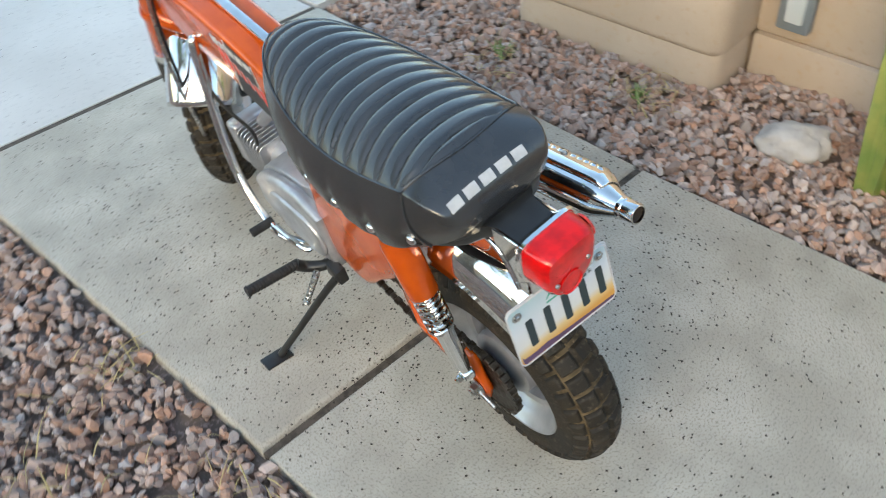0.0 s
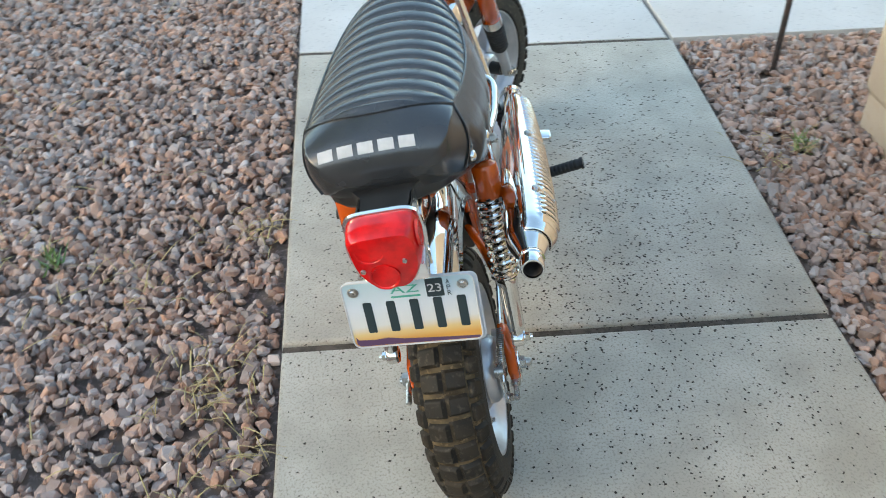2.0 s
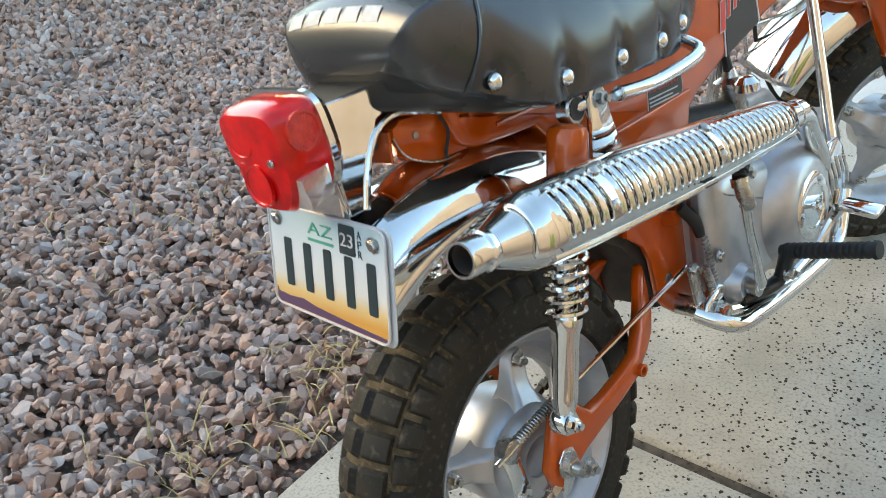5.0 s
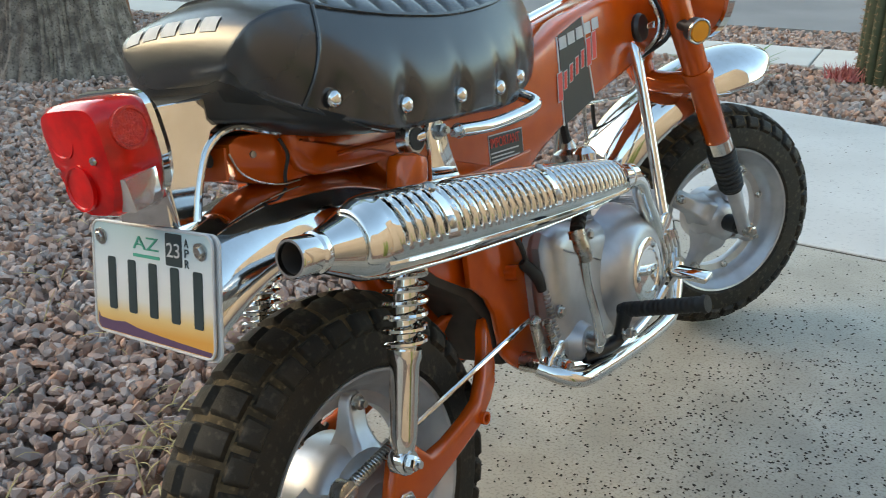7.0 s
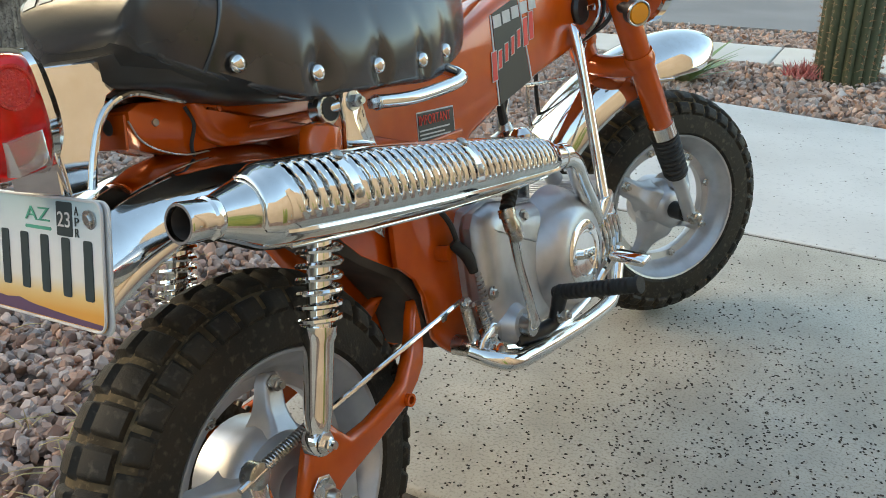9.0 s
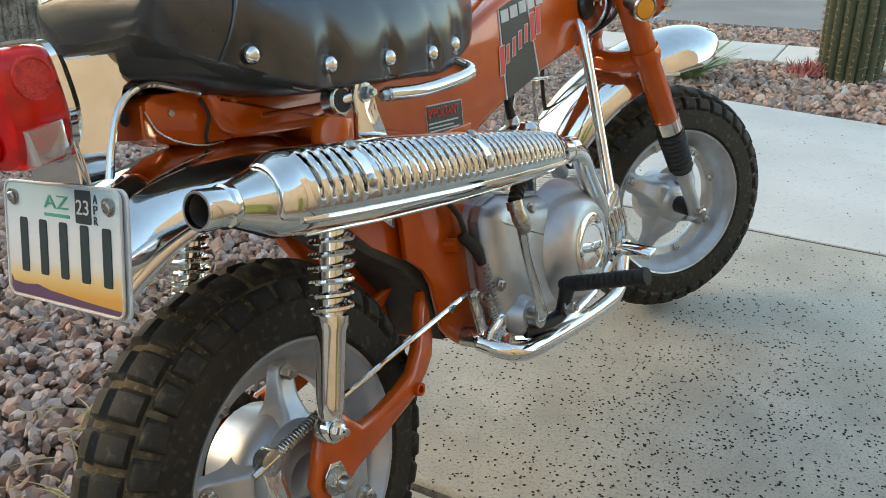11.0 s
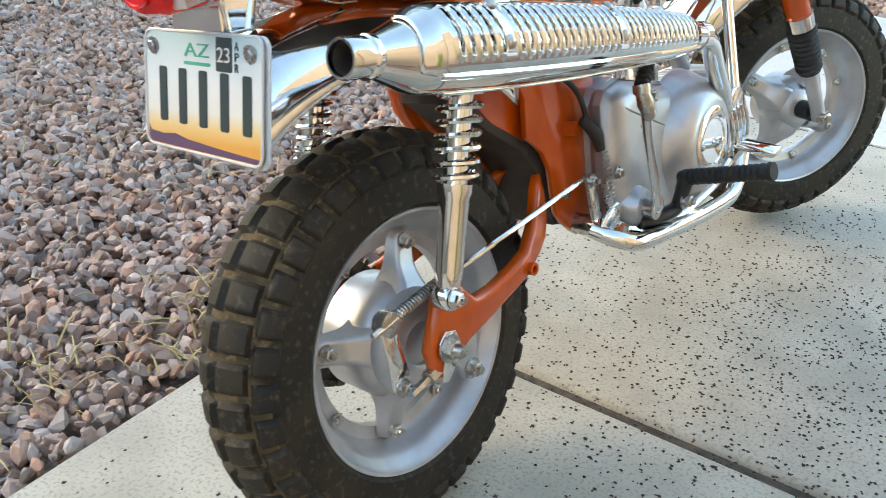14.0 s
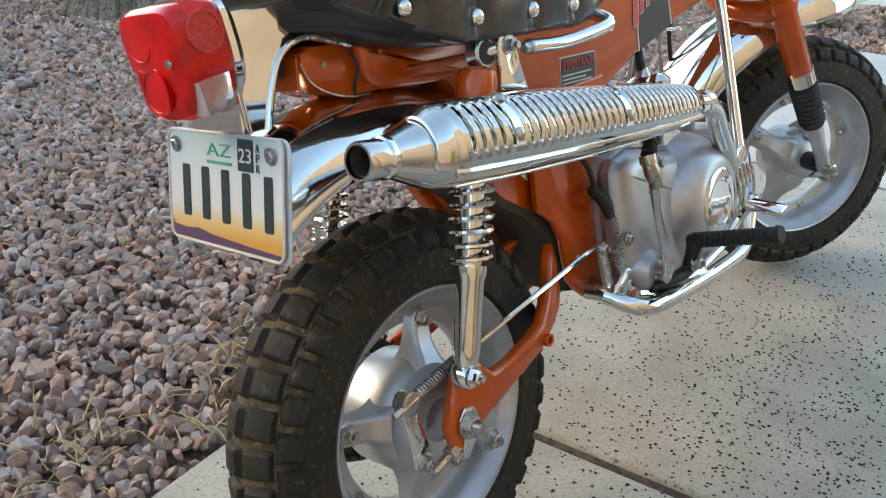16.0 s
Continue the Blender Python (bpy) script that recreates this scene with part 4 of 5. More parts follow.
def muffler():
    rings = [[on_pipe(s, r, 360 * k / 36) for k in range(36)] for s, r in BODY]
    inner = [[on_pipe(s, 0.0125, 360 * k / 36) for k in range(36)] for s in (0.07, 0.03)]
    ob = part("silencer", loft(inner + rings, cap=True), CHROME, bike, "chrome silencer with a slotted heat shield")
    part("outlet", loft([[on_pipe(s, 0.0123, 360 * k / 24) for k in range(24)] for s in (0.004, 0.05)], cap=False), DULL, ob, "dark tail pipe bore")
    slots, s0, s1 = 35, 0.080, 0.540
    step = (s1 - s0) / slots
    plain = (5, 20)
    ss = [0.057, 0.060, 0.064, 0.070, 0.076] + [s0 + step * k / 10 for k in range(slots * 10 + 1)] + [s1 + 0.01, s1 + 0.022, s1 + 0.032]
    vv = [-30, -26, -21, -16, -12, -8, -5, -3, -1, 2, 6, 12, 20, 28, 36, 44, 50, 54, 57, 59, 61, 64, 68, 74, 82, 92, 102]

    def to_slot(s, v):
        """Distance to the rim of the nearest rounded slot, negative inside."""
        k = int((s - s0) // step)
        if s < s0 or k >= slots or k in plain:
            return 1.0
        r = body_radius(s) + 0.006
        ds = s - (s0 + (k + 0.5) * step) + 0.003 * (v - 28) / 30
        dv = max(0.0, r * radians(abs(v - 28)) - r * radians(31) + 0.0036)
        return math.hypot(ds, dv) - 0.0036

    bm = bmesh.new()
    grid = []
    for i, s in enumerate(ss):
        row = []
        end = min(1.0, (s - 0.055) / 0.014, (ss[-1] + 0.004 - s) / 0.02)
        for v in vv:
            mid = 1 - abs((v - 36) / 66) ** 4
            lip = 0.0026 * math.exp(-(max(0.0, abs(to_slot(s, v)) - 0.0004) / 0.0013) ** 2)
            r = body_radius(s) + 0.0015 + 0.0055 * max(0.0, mid) ** 0.5 * max(0.3, end) + lip
            row.append(bm.verts.new(on_pipe(s, r, 36 + (v - 36) * (0.88 if i in (0, len(ss) - 1) else 1))))
        grid.append(row)
    for i in range(len(ss) - 1):
        for j in range(len(vv) - 1):
            if to_slot((ss[i] + ss[i + 1]) / 2, (vv[j] + vv[j + 1]) / 2) < -0.0007:
                continue
            bm.faces.new((grid[i][j], grid[i + 1][j], grid[i + 1][j + 1], grid[i][j + 1]))
    rolled = [on_pipe(0.074 + 0.490 * k / 20, body_radius(0.074 + 0.490 * k / 20) + 0.0040, -27) for k in range(21)]
    part("flange", tube(rolled, 0.0032, 8, 2), CHROME, ob, "rolled shield edge")
    sh = part("heat_shield", bm, CHROME, ob, "slotted chrome heat shield", sharp=50)
    mod = sh.modifiers.new("thickness", "SOLIDIFY")
    mod.thickness, mod.offset = 0.0016, -1
    for s in (0.152, 0.350):
        for deg in (10, 62):
            r = body_radius(s) + 0.0072
            p, q = on_pipe(s, r, deg), on_pipe(s, r + 0.004, deg)
            part("screw", tube([p, (p + q) / 2, q], [0.0062, 0.0060, 0.0030], 12, 1), STEEL, ob)
    part("seam", tube([on_pipe(0.10 + 0.46 * k / 20, body_radius(0.10 + 0.46 * k / 20), -72) for k in range(21)], 0.0018, 6, 1), CHROME, ob)
    end = on_pipe(ML, 0, 0)
    pipe = part("header_pipe", tube([end - MD * 0.03, end, (0.142, 0.515, 0.428), (0.130, 0.555, 0.392), (0.120, 0.600, 0.345), (0.105, 0.635, 0.312), (0.07, 0.67, 0.30)], 0.0135, 16, 6), CHROME, bike, "chrome header pipe")
    part("collar", tube([end - MD * 0.012, end + MD * 0.004], 0.0175, 18, 1), CHROME, pipe)
    return ob


muffler()
# bracket from the shock top to the silencer, and the side rail
br = slab([(0.098, 0.580), (0.102, 0.590), (0.112, 0.595), (0.123, 0.590), (0.128, 0.580), (0.131, 0.560), (0.146, 0.512), (0.090, 0.516), (0.098, 0.560)], 0.118, 0.125, 0.003, 2, to=side)
part("silencer_bracket", br, CHROME, bike, "bright silencer hanger bracket")
part("bolt", bolt((0.125, 0.113, 0.580), r=0.0066, h=0.008), STEEL, bike)
part("spacer", tube([(0.112, 0.088, 0.577), (0.120, 0.113, 0.579)], 0.0066, 14, 1), CHROME, bike)
part("side_rail", tube([(0.122, 0.150, 0.572), (0.129, 0.20, 0.568), (0.133, 0.26, 0.570), (0.130, 0.292, 0.573), (0.118, 0.305, 0.578), (0.09, 0.302, 0.588), (0.05, 0.295, 0.594)], 0.0072, 12, 6), CHROME, bike, "chrome seat rail")
part("nut", bolt((0.122, 0.152, 0.572), axis="y", r=0.0055, h=-0.010, stud=False), STEEL, bike)

# ---- tail lamp, bracket and plate ----
def tail_lamp():
    back = -0.142

    def outline(k, n, w, top, low):
        a = 2 * math.pi * k / n
        c, s = math.cos(a), math.sin(a)
        x = w * math.copysign(abs(c) ** 0.42, c)
        if s > 0:
            return x, 0.628 + (top - 0.628) * abs(s) ** 0.42
        z = 0.628 + (low - 0.628) * abs(s) ** 0.75
        return x * (1 - 0.30 * abs(s) ** 1.5), z

    n = 48

    def ring(y, w, top, low):
        return [(*(p := outline(k, n, w, top, low))[:1], y - 0.10 * (p[1] - 0.62), p[1]) for k in range(n)]

    base = part("tail_lamp", loft([ring(back + 0.010, 0.044, 0.663, 0.578), ring(back + 0.002, 0.050, 0.670, 0.570), ring(back - 0.004, 0.050, 0.670, 0.570), ring(back - 0.005, 0.047, 0.667, 0.573)]),
                CHROME, bike, "chrome tail lamp rim")
    part("lens", loft([ring(back - 0.005, 0.0465, 0.6665, 0.5735), ring(back - 0.020, 0.0455, 0.666, 0.572), ring(back - 0.038, 0.043, 0.664, 0.571), ring(back - 0.044, 0.039, 0.660, 0.574),
                       ring(back - 0.046, 0.030, 0.652, 0.582)]), LENS_RED, base, "glossy red tail lamp lens")
    for cx, cz, r in ((-0.016, 0.640, 0.019), (-0.006, 0.598, 0.019)):
        part("lens_ring", lathe([(back - 0.044, r), (back - 0.0475, r), (back - 0.0475, r - 0.002), (back - 0.0462, r - 0.003), (back - 0.0470, 0.0005)], "y", (cx, 0, cz), 28), LENS_RED, base)
    part("lens_ring", lathe([(0.0440, 0.017), (0.0475, 0.017), (0.0475, 0.0145), (0.0460, 0.0135), (0.0465, 0.0005)], "x", (0, back - 0.023, 0.641), 24), LENS_REFLEX, base, "faceted red side reflector")
    part("window", slab([(back - 0.038, 0.603), (back - 0.007, 0.608), (back - 0.007, 0.581), (back - 0.034, 0.576)], 0.022, 0.0450, 0.003, 2, to=side), LENS_CLEAR, base, "clear number plate window")
    for x, y, z in ((0.024, back - 0.047, 0.620), (-0.030, back - 0.047, 0.612)):
        part("screw", lathe([(y, 0.0035), (y - 0.002, 0.003), (y - 0.0022, 0.0002)], "y", (x, 0, z), 10), STEEL, base)
    return base


tail_lamp()
BR = [(-0.140, 0.652), (-0.078, 0.650), (-0.02, 0.643), (0.05, 0.615), (0.05, 0.610), (-0.02, 0.634), (-0.062, 0.631), (-0.084, 0.622), (-0.096, 0.600), (-0.106, 0.575), (-0.112, 0.552), (-0.136, 0.552)]
for s in (1, -1):
    part("lamp_bracket", slab(BR, s * 0.034, s * 0.037, 0.001, 1, to=side), CHROME, bike, "polished tail lamp bracket")
for s in (1, -1):
    part("bracket_edge", tube([(s * 0.037, -0.118, 0.552), (s * 0.037, -0.108, 0.580), (s * 0.037, -0.096, 0.603), (s * 0.037, -0.081, 0.616), (s * 0.0375, -0.060, 0.6205), (s * 0.038, -0.035, 0.6135), (s * 0.038, -0.010, 0.605)], 0.0034, 10, 5), CHROME, bike, "rolled bright bracket edge")
part("lamp_bracket", rbox((0, -0.138, 0.600), (0.070, 0.003, 0.096), 0.001, 1, Matrix.Rotation(radians(-4), 4, "X")), CHROME, bike)
tray = []
for y, w, zb, zt in ((-0.134, 0.030, 0.640, 0.650), (-0.090, 0.033, 0.630, 0.652), (-0.074, 0.046, 0.626, 0.654), (-0.064, 0.066, 0.624, 0.650), (-0.050, 0.080, 0.622, 0.644), (-0.020, 0.092, 0.612, 0.630), (0.010, 0.096, 0.603, 0.614)):
    tray.append([(w, y, zt), (-w, y, zt), (-w, y, zb + 0.005), (-w + 0.006, y, zb), (w - 0.006, y, zb), (w, y, zb + 0.005)])
part("mud_flap", loft(tray), BLACK, bike, "black plastic tray under the saddle", sharp=50)

PC, PX, PY = Vector((0.0025, -0.153, 0.5045)), Vector((0.9985, -0.045, -0.040)).normalized(), Vector((0.04, 0.20, 0.98)).normalized()
PN = PX.cross(PY).normalized()


def on_plate(a, b, h):
    return PC + PX * a + PY * b + PN * h


def number_plate():
    base = part("number_plate", slab(round_rect(0.178, 0.102, 0.010), 0, 0.0012, 0.0004, 1, to=on_plate), PLATE, bike, "pale blue motorbike plate with gold and purple bands")
    part("holder", slab(round_rect(0.180, 0.104, 0.010), -0.004, -0.0015, 0.001, 1, to=lambda a, b, h: on_plate(a + 0.003, b - 0.001, h)), WHITE, base, "white backing plate")
    rim = []
    for p in round_rect(0.176, 0.100, 0.010, 6):
        rim.append(on_plate(p[0], p[1], 0.0012))
    part("edge", tube(rim + [rim[0]], 0.0013, 6, 1), WHITE, base, "raised white edge")
    part("purple_band", slab([(-0.084, -0.033), (-0.081, -0.038), (-0.06, -0.039), (-0.04, -0.037), (-0.02, -0.040), (0.02, -0.042), (0.045, -0.043), (0.084, -0.044), (0.084, -0.048), (-0.080, -0.048), (-0.084, -0.044)],
                             0.0014, 0.0016, 0, to=on_plate), PLATE_PURPLE, base)
    for k in range(5):
        c = -0.058 + k * 0.0315
        part("mark", slab(round_rect(0.012, 0.047, 0.002, 2), 0.0014, 0.0019, 0, to=lambda a, b, h: on_plate(a + c, b - 0.004, h)), PLATE_INK, base, "plain dark bar")
    part("tag", slab(round_rect(0.023, 0.027, 0.001, 1), 0.0012, 0.0015, 0, to=lambda a, b, h: on_plate(a + 0.036, b + 0.034, h)), PLATE_INK, base, "small dark year tag")
    m = Matrix.Translation(on_plate(0, 0, 0.0018)) @ Matrix((PX, PY, PN)).transposed().to_4x4()
    lettering("state_letters", "AZ", 0.016, PLATE_GREEN, base, m @ Matrix.Translation((-0.004, 0.035, 0)), "green letters", width=0.038)
    lettering("year_figures", "23", 0.017, WHITE, base, m @ Matrix.Translation((0.036, 0.033, 0)), "white figures", width=0.018)
    for k, ch in enumerate("APR"):
        lettering("month_letter", ch, 0.010, PLATE_INK, base, m @ Matrix.Translation((0.054, 0.041 - 0.0085 * k, 0)), "small dark letter", width=0.0055)
    part("motto", slab(round_rect(0.040, 0.0028, 0.001, 1), 0.0012, 0.0015, 0, to=lambda a, b, h: on_plate(a - 0.004, b + 0.0245, h)), PLATE_GREEN, base)
    for s in (-1, 1):
        p = on_plate(0.073 * s, 0.0365, 0.0014)
        part("bolt", bolt(p, axis="y", r=0.0052, h=-0.003, stud=False), STEEL, base)
    return base


number_plate()
for x in (-0.022, 0.028):
    part("plate_stay", slab([(x - 0.010, 0.545), (x + 0.010, 0.545), (x + 0.011, 0.60), (x - 0.011, 0.60)], 0, 0.002, 0.0006, 1,
                            to=lambda a, b, h: (a, -0.139 - h - 0.10 * (b - 0.57), b)), CHROME, bike)

# ---- engine ----
CASE = [(0.338, 0.385), (0.350, 0.402), (0.385, 0.408), (0.425, 0.398), (0.455, 0.385), (0.52, 0.375), (0.60, 0.350), (0.640, 0.315), (0.645, 0.250), (0.615, 0.220),
        (0.53, 0.208), (0.455, 0.206), (0.385, 0.210), (0.350, 0.226), (0.338, 0.270)]
engine = part("engine", slab([(y + 0.008, z) for y, z in CASE], -0.066, 0.066, 0.006, 2, to=side), SILVER, bike, "silver horizontal single-cylinder engine")
cover = part("crankcase_cover", slab(CASE, 0.050, 0.104, 0.032, 8, to=side), SILVER, engine, "silver painted right engine cover")
part("clutch_cover", lathe([(0.078, 0.097), (0.092, 0.0935), (0.106, 0.086), (0.120, 0.075), (0.130, 0.065), (0.1345, 0.056), (0.135, 0.046), (0.132, 0.044)], "x", (0, 0.538, 0.292), 56), SILVER, engine, "round bulging clutch cover")
cap = part("cover_cap", lathe([(0.130, 0.048), (0.136, 0.048), (0.1385, 0.044), (0.1385, 0.032), (0.1370, 0.030), (0.1375, 0.0003)], "x", (0, 0.536, 0.293), 40), CHROME, engine, "polished round inspection cap")
for k in range(3):
    a = radians(30 + 120 * k)
    part("screw", bolt((0.1375, 0.536 + 0.038 * math.sin(a), 0.293 + 0.038 * math.cos(a)), r=0.0036, h=0.003, stud=False), STEEL, cap)
part("screw", lathe([(0.136, 0.006), (0.1390, 0.0050), (0.1395, 0.0003)], "x", (0, 0.536, 0.293), 14), CHROME, cap)
for y, z in ((0.44, 0.374), (0.345, 0.300)):
    part("bolt", bolt((0.099, y, z), r=0.0062, h=0.006, stud=False), STEEL, cover)
part("shaft_boss", lathe([(0.095, 0.032), (0.108, 0.026), (0.116, 0.021), (0.117, 0.0003)], "x", (0, 0.382, 0.245), 24), SILVER, engine)
lettering("oil_letters", "OIL", 0.0085, DULL, cover, Matrix(((0, 0, 1, 0.1045), (0.985, 0.17, 0, 0.405), (-0.17, 0.985, 0, 0.345), (0, 0, 0, 1))), "small dark letters", width=0.017)
for k in range(2):
    part("mark", slab(round_rect(0.018 - 0.003 * k, 0.0018, 0.0006, 1), 0.1038, 0.1045, 0, to=lambda a, b, h: (h, 0.409 + a, 0.335 - 0.005 * k + b - 0.17 * a)), DULL, cover)
CASE_L = [(max(y, 0.390), z) for y, z in CASE if y > 0.39]
part("left_cover", slab([(0.388, 0.36)] + CASE_L[1:-1] + [(0.388, 0.225)], -0.094, -0.064, 0.014, 4, to=side), SILVER, engine, "silver left engine cover")
part("left_cap", slab([(0.455 + 0.06 * math.cos(a) + (0.07 if math.cos(a) > 0 else 0), 0.285 + 0.052 * math.sin(a)) for a in [2 * math.pi * k / 28 for k in range(28)]], -0.100, -0.09, 0.005, 3, to=side), SILVER, engine)
for k in range(8):
    y = 0.662 + k * 0.0125
    part("fin", slab(round_rect(0.112, 0.112, 0.014, 3), y, y + 0.0035, 0.001, 1, to=lambda a, b, h: (a, h, 0.290 + b)), SILVER, engine)
part("barrel", lathe([(0.63, 0.0003), (0.63, 0.043), (0.775, 0.043), (0.775, 0.0003)], "y", (0, 0, 0.290), 28), SILVER, engine)
part("cylinder_head", rbox((0, 0.785, 0.290), (0.108, 0.042, 0.110), 0.010, 3), SILVER, engine)
part("head_cap", lathe([(0.050, 0.034), (0.060, 0.032), (0.062, 0.0003)], "x", (0, 0.785, 0.290), 24), CHROME, engine)
carb = part("carburettor", lathe([(0.36, 0.0003), (0.36, 0.022), (0.39, 0.024), (0.395, 0.020), (0.445, 0.020), (0.45, 0.023), (0.462, 0.023), (0.468, 0.012), (0.48, 0.008), (0.48, 0.0003)], "z", (0.02, 0.555, 0), 24), STEEL, bike, "grey carburettor with chrome cap")
part("intake", tube([(0.02, 0.575, 0.42), (0.01, 0.66, 0.405), (0, 0.72, 0.355)], 0.014, 14, 5), SILVER, carb)
part("air_duct", tube([(0.02, 0.535, 0.42), (0.01, 0.48, 0.43), (0, 0.41, 0.44)], 0.020, 14, 5), GRIP, carb)
part("cap", lathe([(0.455, 0.001), (0.455, 0.017), (0.466, 0.017), (0.474, 0.010), (0.475, 0.0003)], "z", (0.055, 0.535, 0), 20), CHROME, carb)
part("cable_boot", tube([(0.02, 0.553, 0.475), (0.02, 0.548, 0.505), (0.022, 0.560, 0.522), (0.025, 0.585, 0.528)], [0.0072, 0.0056, 0.0048, 0.0034], 10, 5), GRIP, carb)
part("cable", tube([(0.025, 0.58, 0.528), (0.03, 0.66, 0.52), (0.035, 0.76, 0.52), (0.02, 0.84, 0.56)], 0.0028, 8, 6), STEEL, carb)

# kick starter, pegs, guards
kick = part("kick_starter", tube([(0.106, 0.384, 0.242), (0.129, 0.383, 0.246), (0.1345, 0.376, 0.268), (0.139, 0.353, 0.336), (0.145, 0.338, 0.380)], [0.0105, 0.0105, 0.0065, 0.0060, 0.0070], 14, 6, flat=0.8), CHROME, bike, "bright folding kick starter")
part("knuckle", tube([(0.147, 0.342, 0.374), (0.146, 0.336, 0.391), (0.144, 0.330, 0.408)], [0.0085, 0.0105, 0.0085], 14, 4), STEEL, kick)
part("collar", tube([(0.144, 0.332, 0.404), (0.142, 0.333, 0.414)], 0.0108, 14, 1), STEEL, kick)
K0, K1 = Vector((0.142, 0.334, 0.412)), Vector((0.116, 0.420, 0.462))
kp, kr = [], []
for k in range(11):
    for f, r in ((0.0, 0.0070), (0.15, 0.0092), (0.6, 0.0092), (0.75, 0.0070)):
        kp.append(K0.lerp(K1, (k + f) / 11))
        kr.append(r)
pedal_bm = tube(kp, kr, 12, 1)
part("pedal_rubber", pedal_bm, GRIP, kick, "ribbed black pedal rubber")
part("clamp", lathe([(0.110, 0.010), (0.110, 0.0145), (0.131, 0.0145), (0.131, 0.009), (0.129, 0.0003)], "x", (0, 0.383, 0.245), 20), STEEL, kick)


def foot_peg(base, tip):
    a, b = Vector(base), Vector(tip)
    pts, rad = [a], [0.008]
    for k in range(14):
        for f, r in ((0.0, 0.0100), (0.15, 0.0108), (0.6, 0.0108), (0.75, 0.0100)):
            pts.append(a.lerp(b, 0.06 + 0.90 * (k + f) / 14))
            rad.append(r)
    pts.append(b)
    rad.append(0.010)
    bm = tube(pts, rad, 14, 1)
    ob = part("foot_peg", bm, GRIP, bike, "black ribbed rubber foot peg")
    d = (b - a).normalized()
    part("stop", tube([b - d * 0.001, b + d * 0.004], [0.0122, 0.0112], 14, 1), GRIP, ob)
    return ob


peg = foot_peg((0.135, 0.438, 0.270), (0.256, 0.432, 0.292))
part("peg_mount", tube([(0.145, 0.438, 0.272), (0.138, 0.436, 0.248), (0.132, 0.432, 0.230), (0.124, 0.405, 0.226), (0.110, 0.370, 0.226)], [0.0115, 0.0095, 0.0095, 0.0105, 0.0100], 12, 5), BLACK, peg)
part("peg_bolt", bolt((0.142, 0.436, 0.240), r=0.008, h=0.010), STEEL, peg)
pegl = foot_peg((-0.140, 0.452, 0.235), (-0.250, 0.455, 0.254))
part("peg_mount", tube([(-0.148, 0.452, 0.238), (-0.132, 0.448, 0.220), (-0.105, 0.428, 0.214), (-0.06, 0.41, 0.212)], [0.012, 0.012, 0.011, 0.011], 12, 5), BLACK, pegl)
part("engine_guard", tube([(0.085, 0.300, 0.240), (0.115, 0.312, 0.226), (0.128, 0.335, 0.216), (0.130, 0.40, 0.206), (0.128, 0.52, 0.192), (0.124, 0.61, 0.186), (0.121, 0.645, 0.196), (0.119, 0.665, 0.222), (0.117, 0.685, 0.255)], 0.0118, 14, 6),
     CHROME, bike, "chrome engine guard tube")
strut = part("guard_strut", tube([(0.045, 0.735, 0.592), (0.060, 0.728, 0.565), (0.094, 0.698, 0.345), (0.100, 0.693, 0.318)], [0.0075, 0.0085, 0.0085, 0.0085], 12, 6), CHROME, bike, "chrome down tube with a ribbed shield")
SH = [(0.690, 0.335), (0.708, 0.335), (0.722, 0.318), (0.732, 0.285), (0.728, 0.245), (0.712, 0.225), (0.690, 0.232), (0.668, 0.262), (0.664, 0.300)]
part("shield", slab([(y - 0.018 + 0.25 * (y - 0.70), z) for y, z in SH], 0.100, 0.108, 0.003, 2, to=side), CHROME, strut)
for k in range(5):
    y = 0.660 + k * 0.013
    part("rib", tube([(0.108, y - 0.004, 0.310 - 0.004 * abs(k - 2)), (0.111, y, 0.280), (0.108, y + 0.006, 0.246 + 0.004 * abs(k - 2))], 0.0028, 6, 4), CHROME, strut)
pad = part("brake_pedal", rbox((0.178, 0.590, 0.272), (0.054, 0.032, 0.012), 0.005, 3, Matrix.Rotation(radians(9), 4, "Y")), CHROME, bike, "bright ribbed brake pedal")
for k in range(6):
    part("rib", rbox((0.160 + k * 0.0075, 0.590, 0.2795 - 0.0012 * k), (0.0022, 0.024, 0.0016), 0.0004, 1), CHROME, pad)
part("lever", tube([(0.150, 0.588, 0.270), (0.138, 0.580, 0.250), (0.128, 0.54, 0.222), (0.118, 0.42, 0.205), (0.105, 0.345, 0.226)], [0.009, 0.007, 0.007, 0.007, 0.008], 10, 6), CHROME, pad)
# pivot end, stop switch and springs ahead of the swing arm
part("pivot_tube", tube([(0.050, 0.318, 0.236), (0.108, 0.318, 0.236)], 0.0135, 16, 1), STEEL, bike)
part("pivot_clamp", slab([(0.296, 0.240), (0.304, 0.254), (0.335, 0.266), (0.352, 0.258), (0.350, 0.236), (0.325, 0.222), (0.304, 0.226)], 0.086, 0.104, 0.005, 3, to=side), CHROME, bike, "bright brake pivot clamp")
part("pivot_cap", lathe([(0.112, 0.0090), (0.1175, 0.0085), (0.118, 0.0003)], "x", (0, 0.320, 0.236), 16), ORANGE, bike)
part("pivot_bolt", bolt((0.106, 0.320, 0.236), r=0.010, h=0.010), STEEL, bike)
part("rod_lever", slab([(0.288, 0.308), (0.298, 0.312), (0.306, 0.304), (0.318, 0.256), (0.326, 0.240), (0.306, 0.234), (0.298, 0.256)], 0.086, 0.091, 0.0015, 2, to=side), STEEL, bike, "plated brake lever")
part("bolt", bolt((0.091, 0.297, 0.303), r=0.006, h=0.006), STEEL, bike)
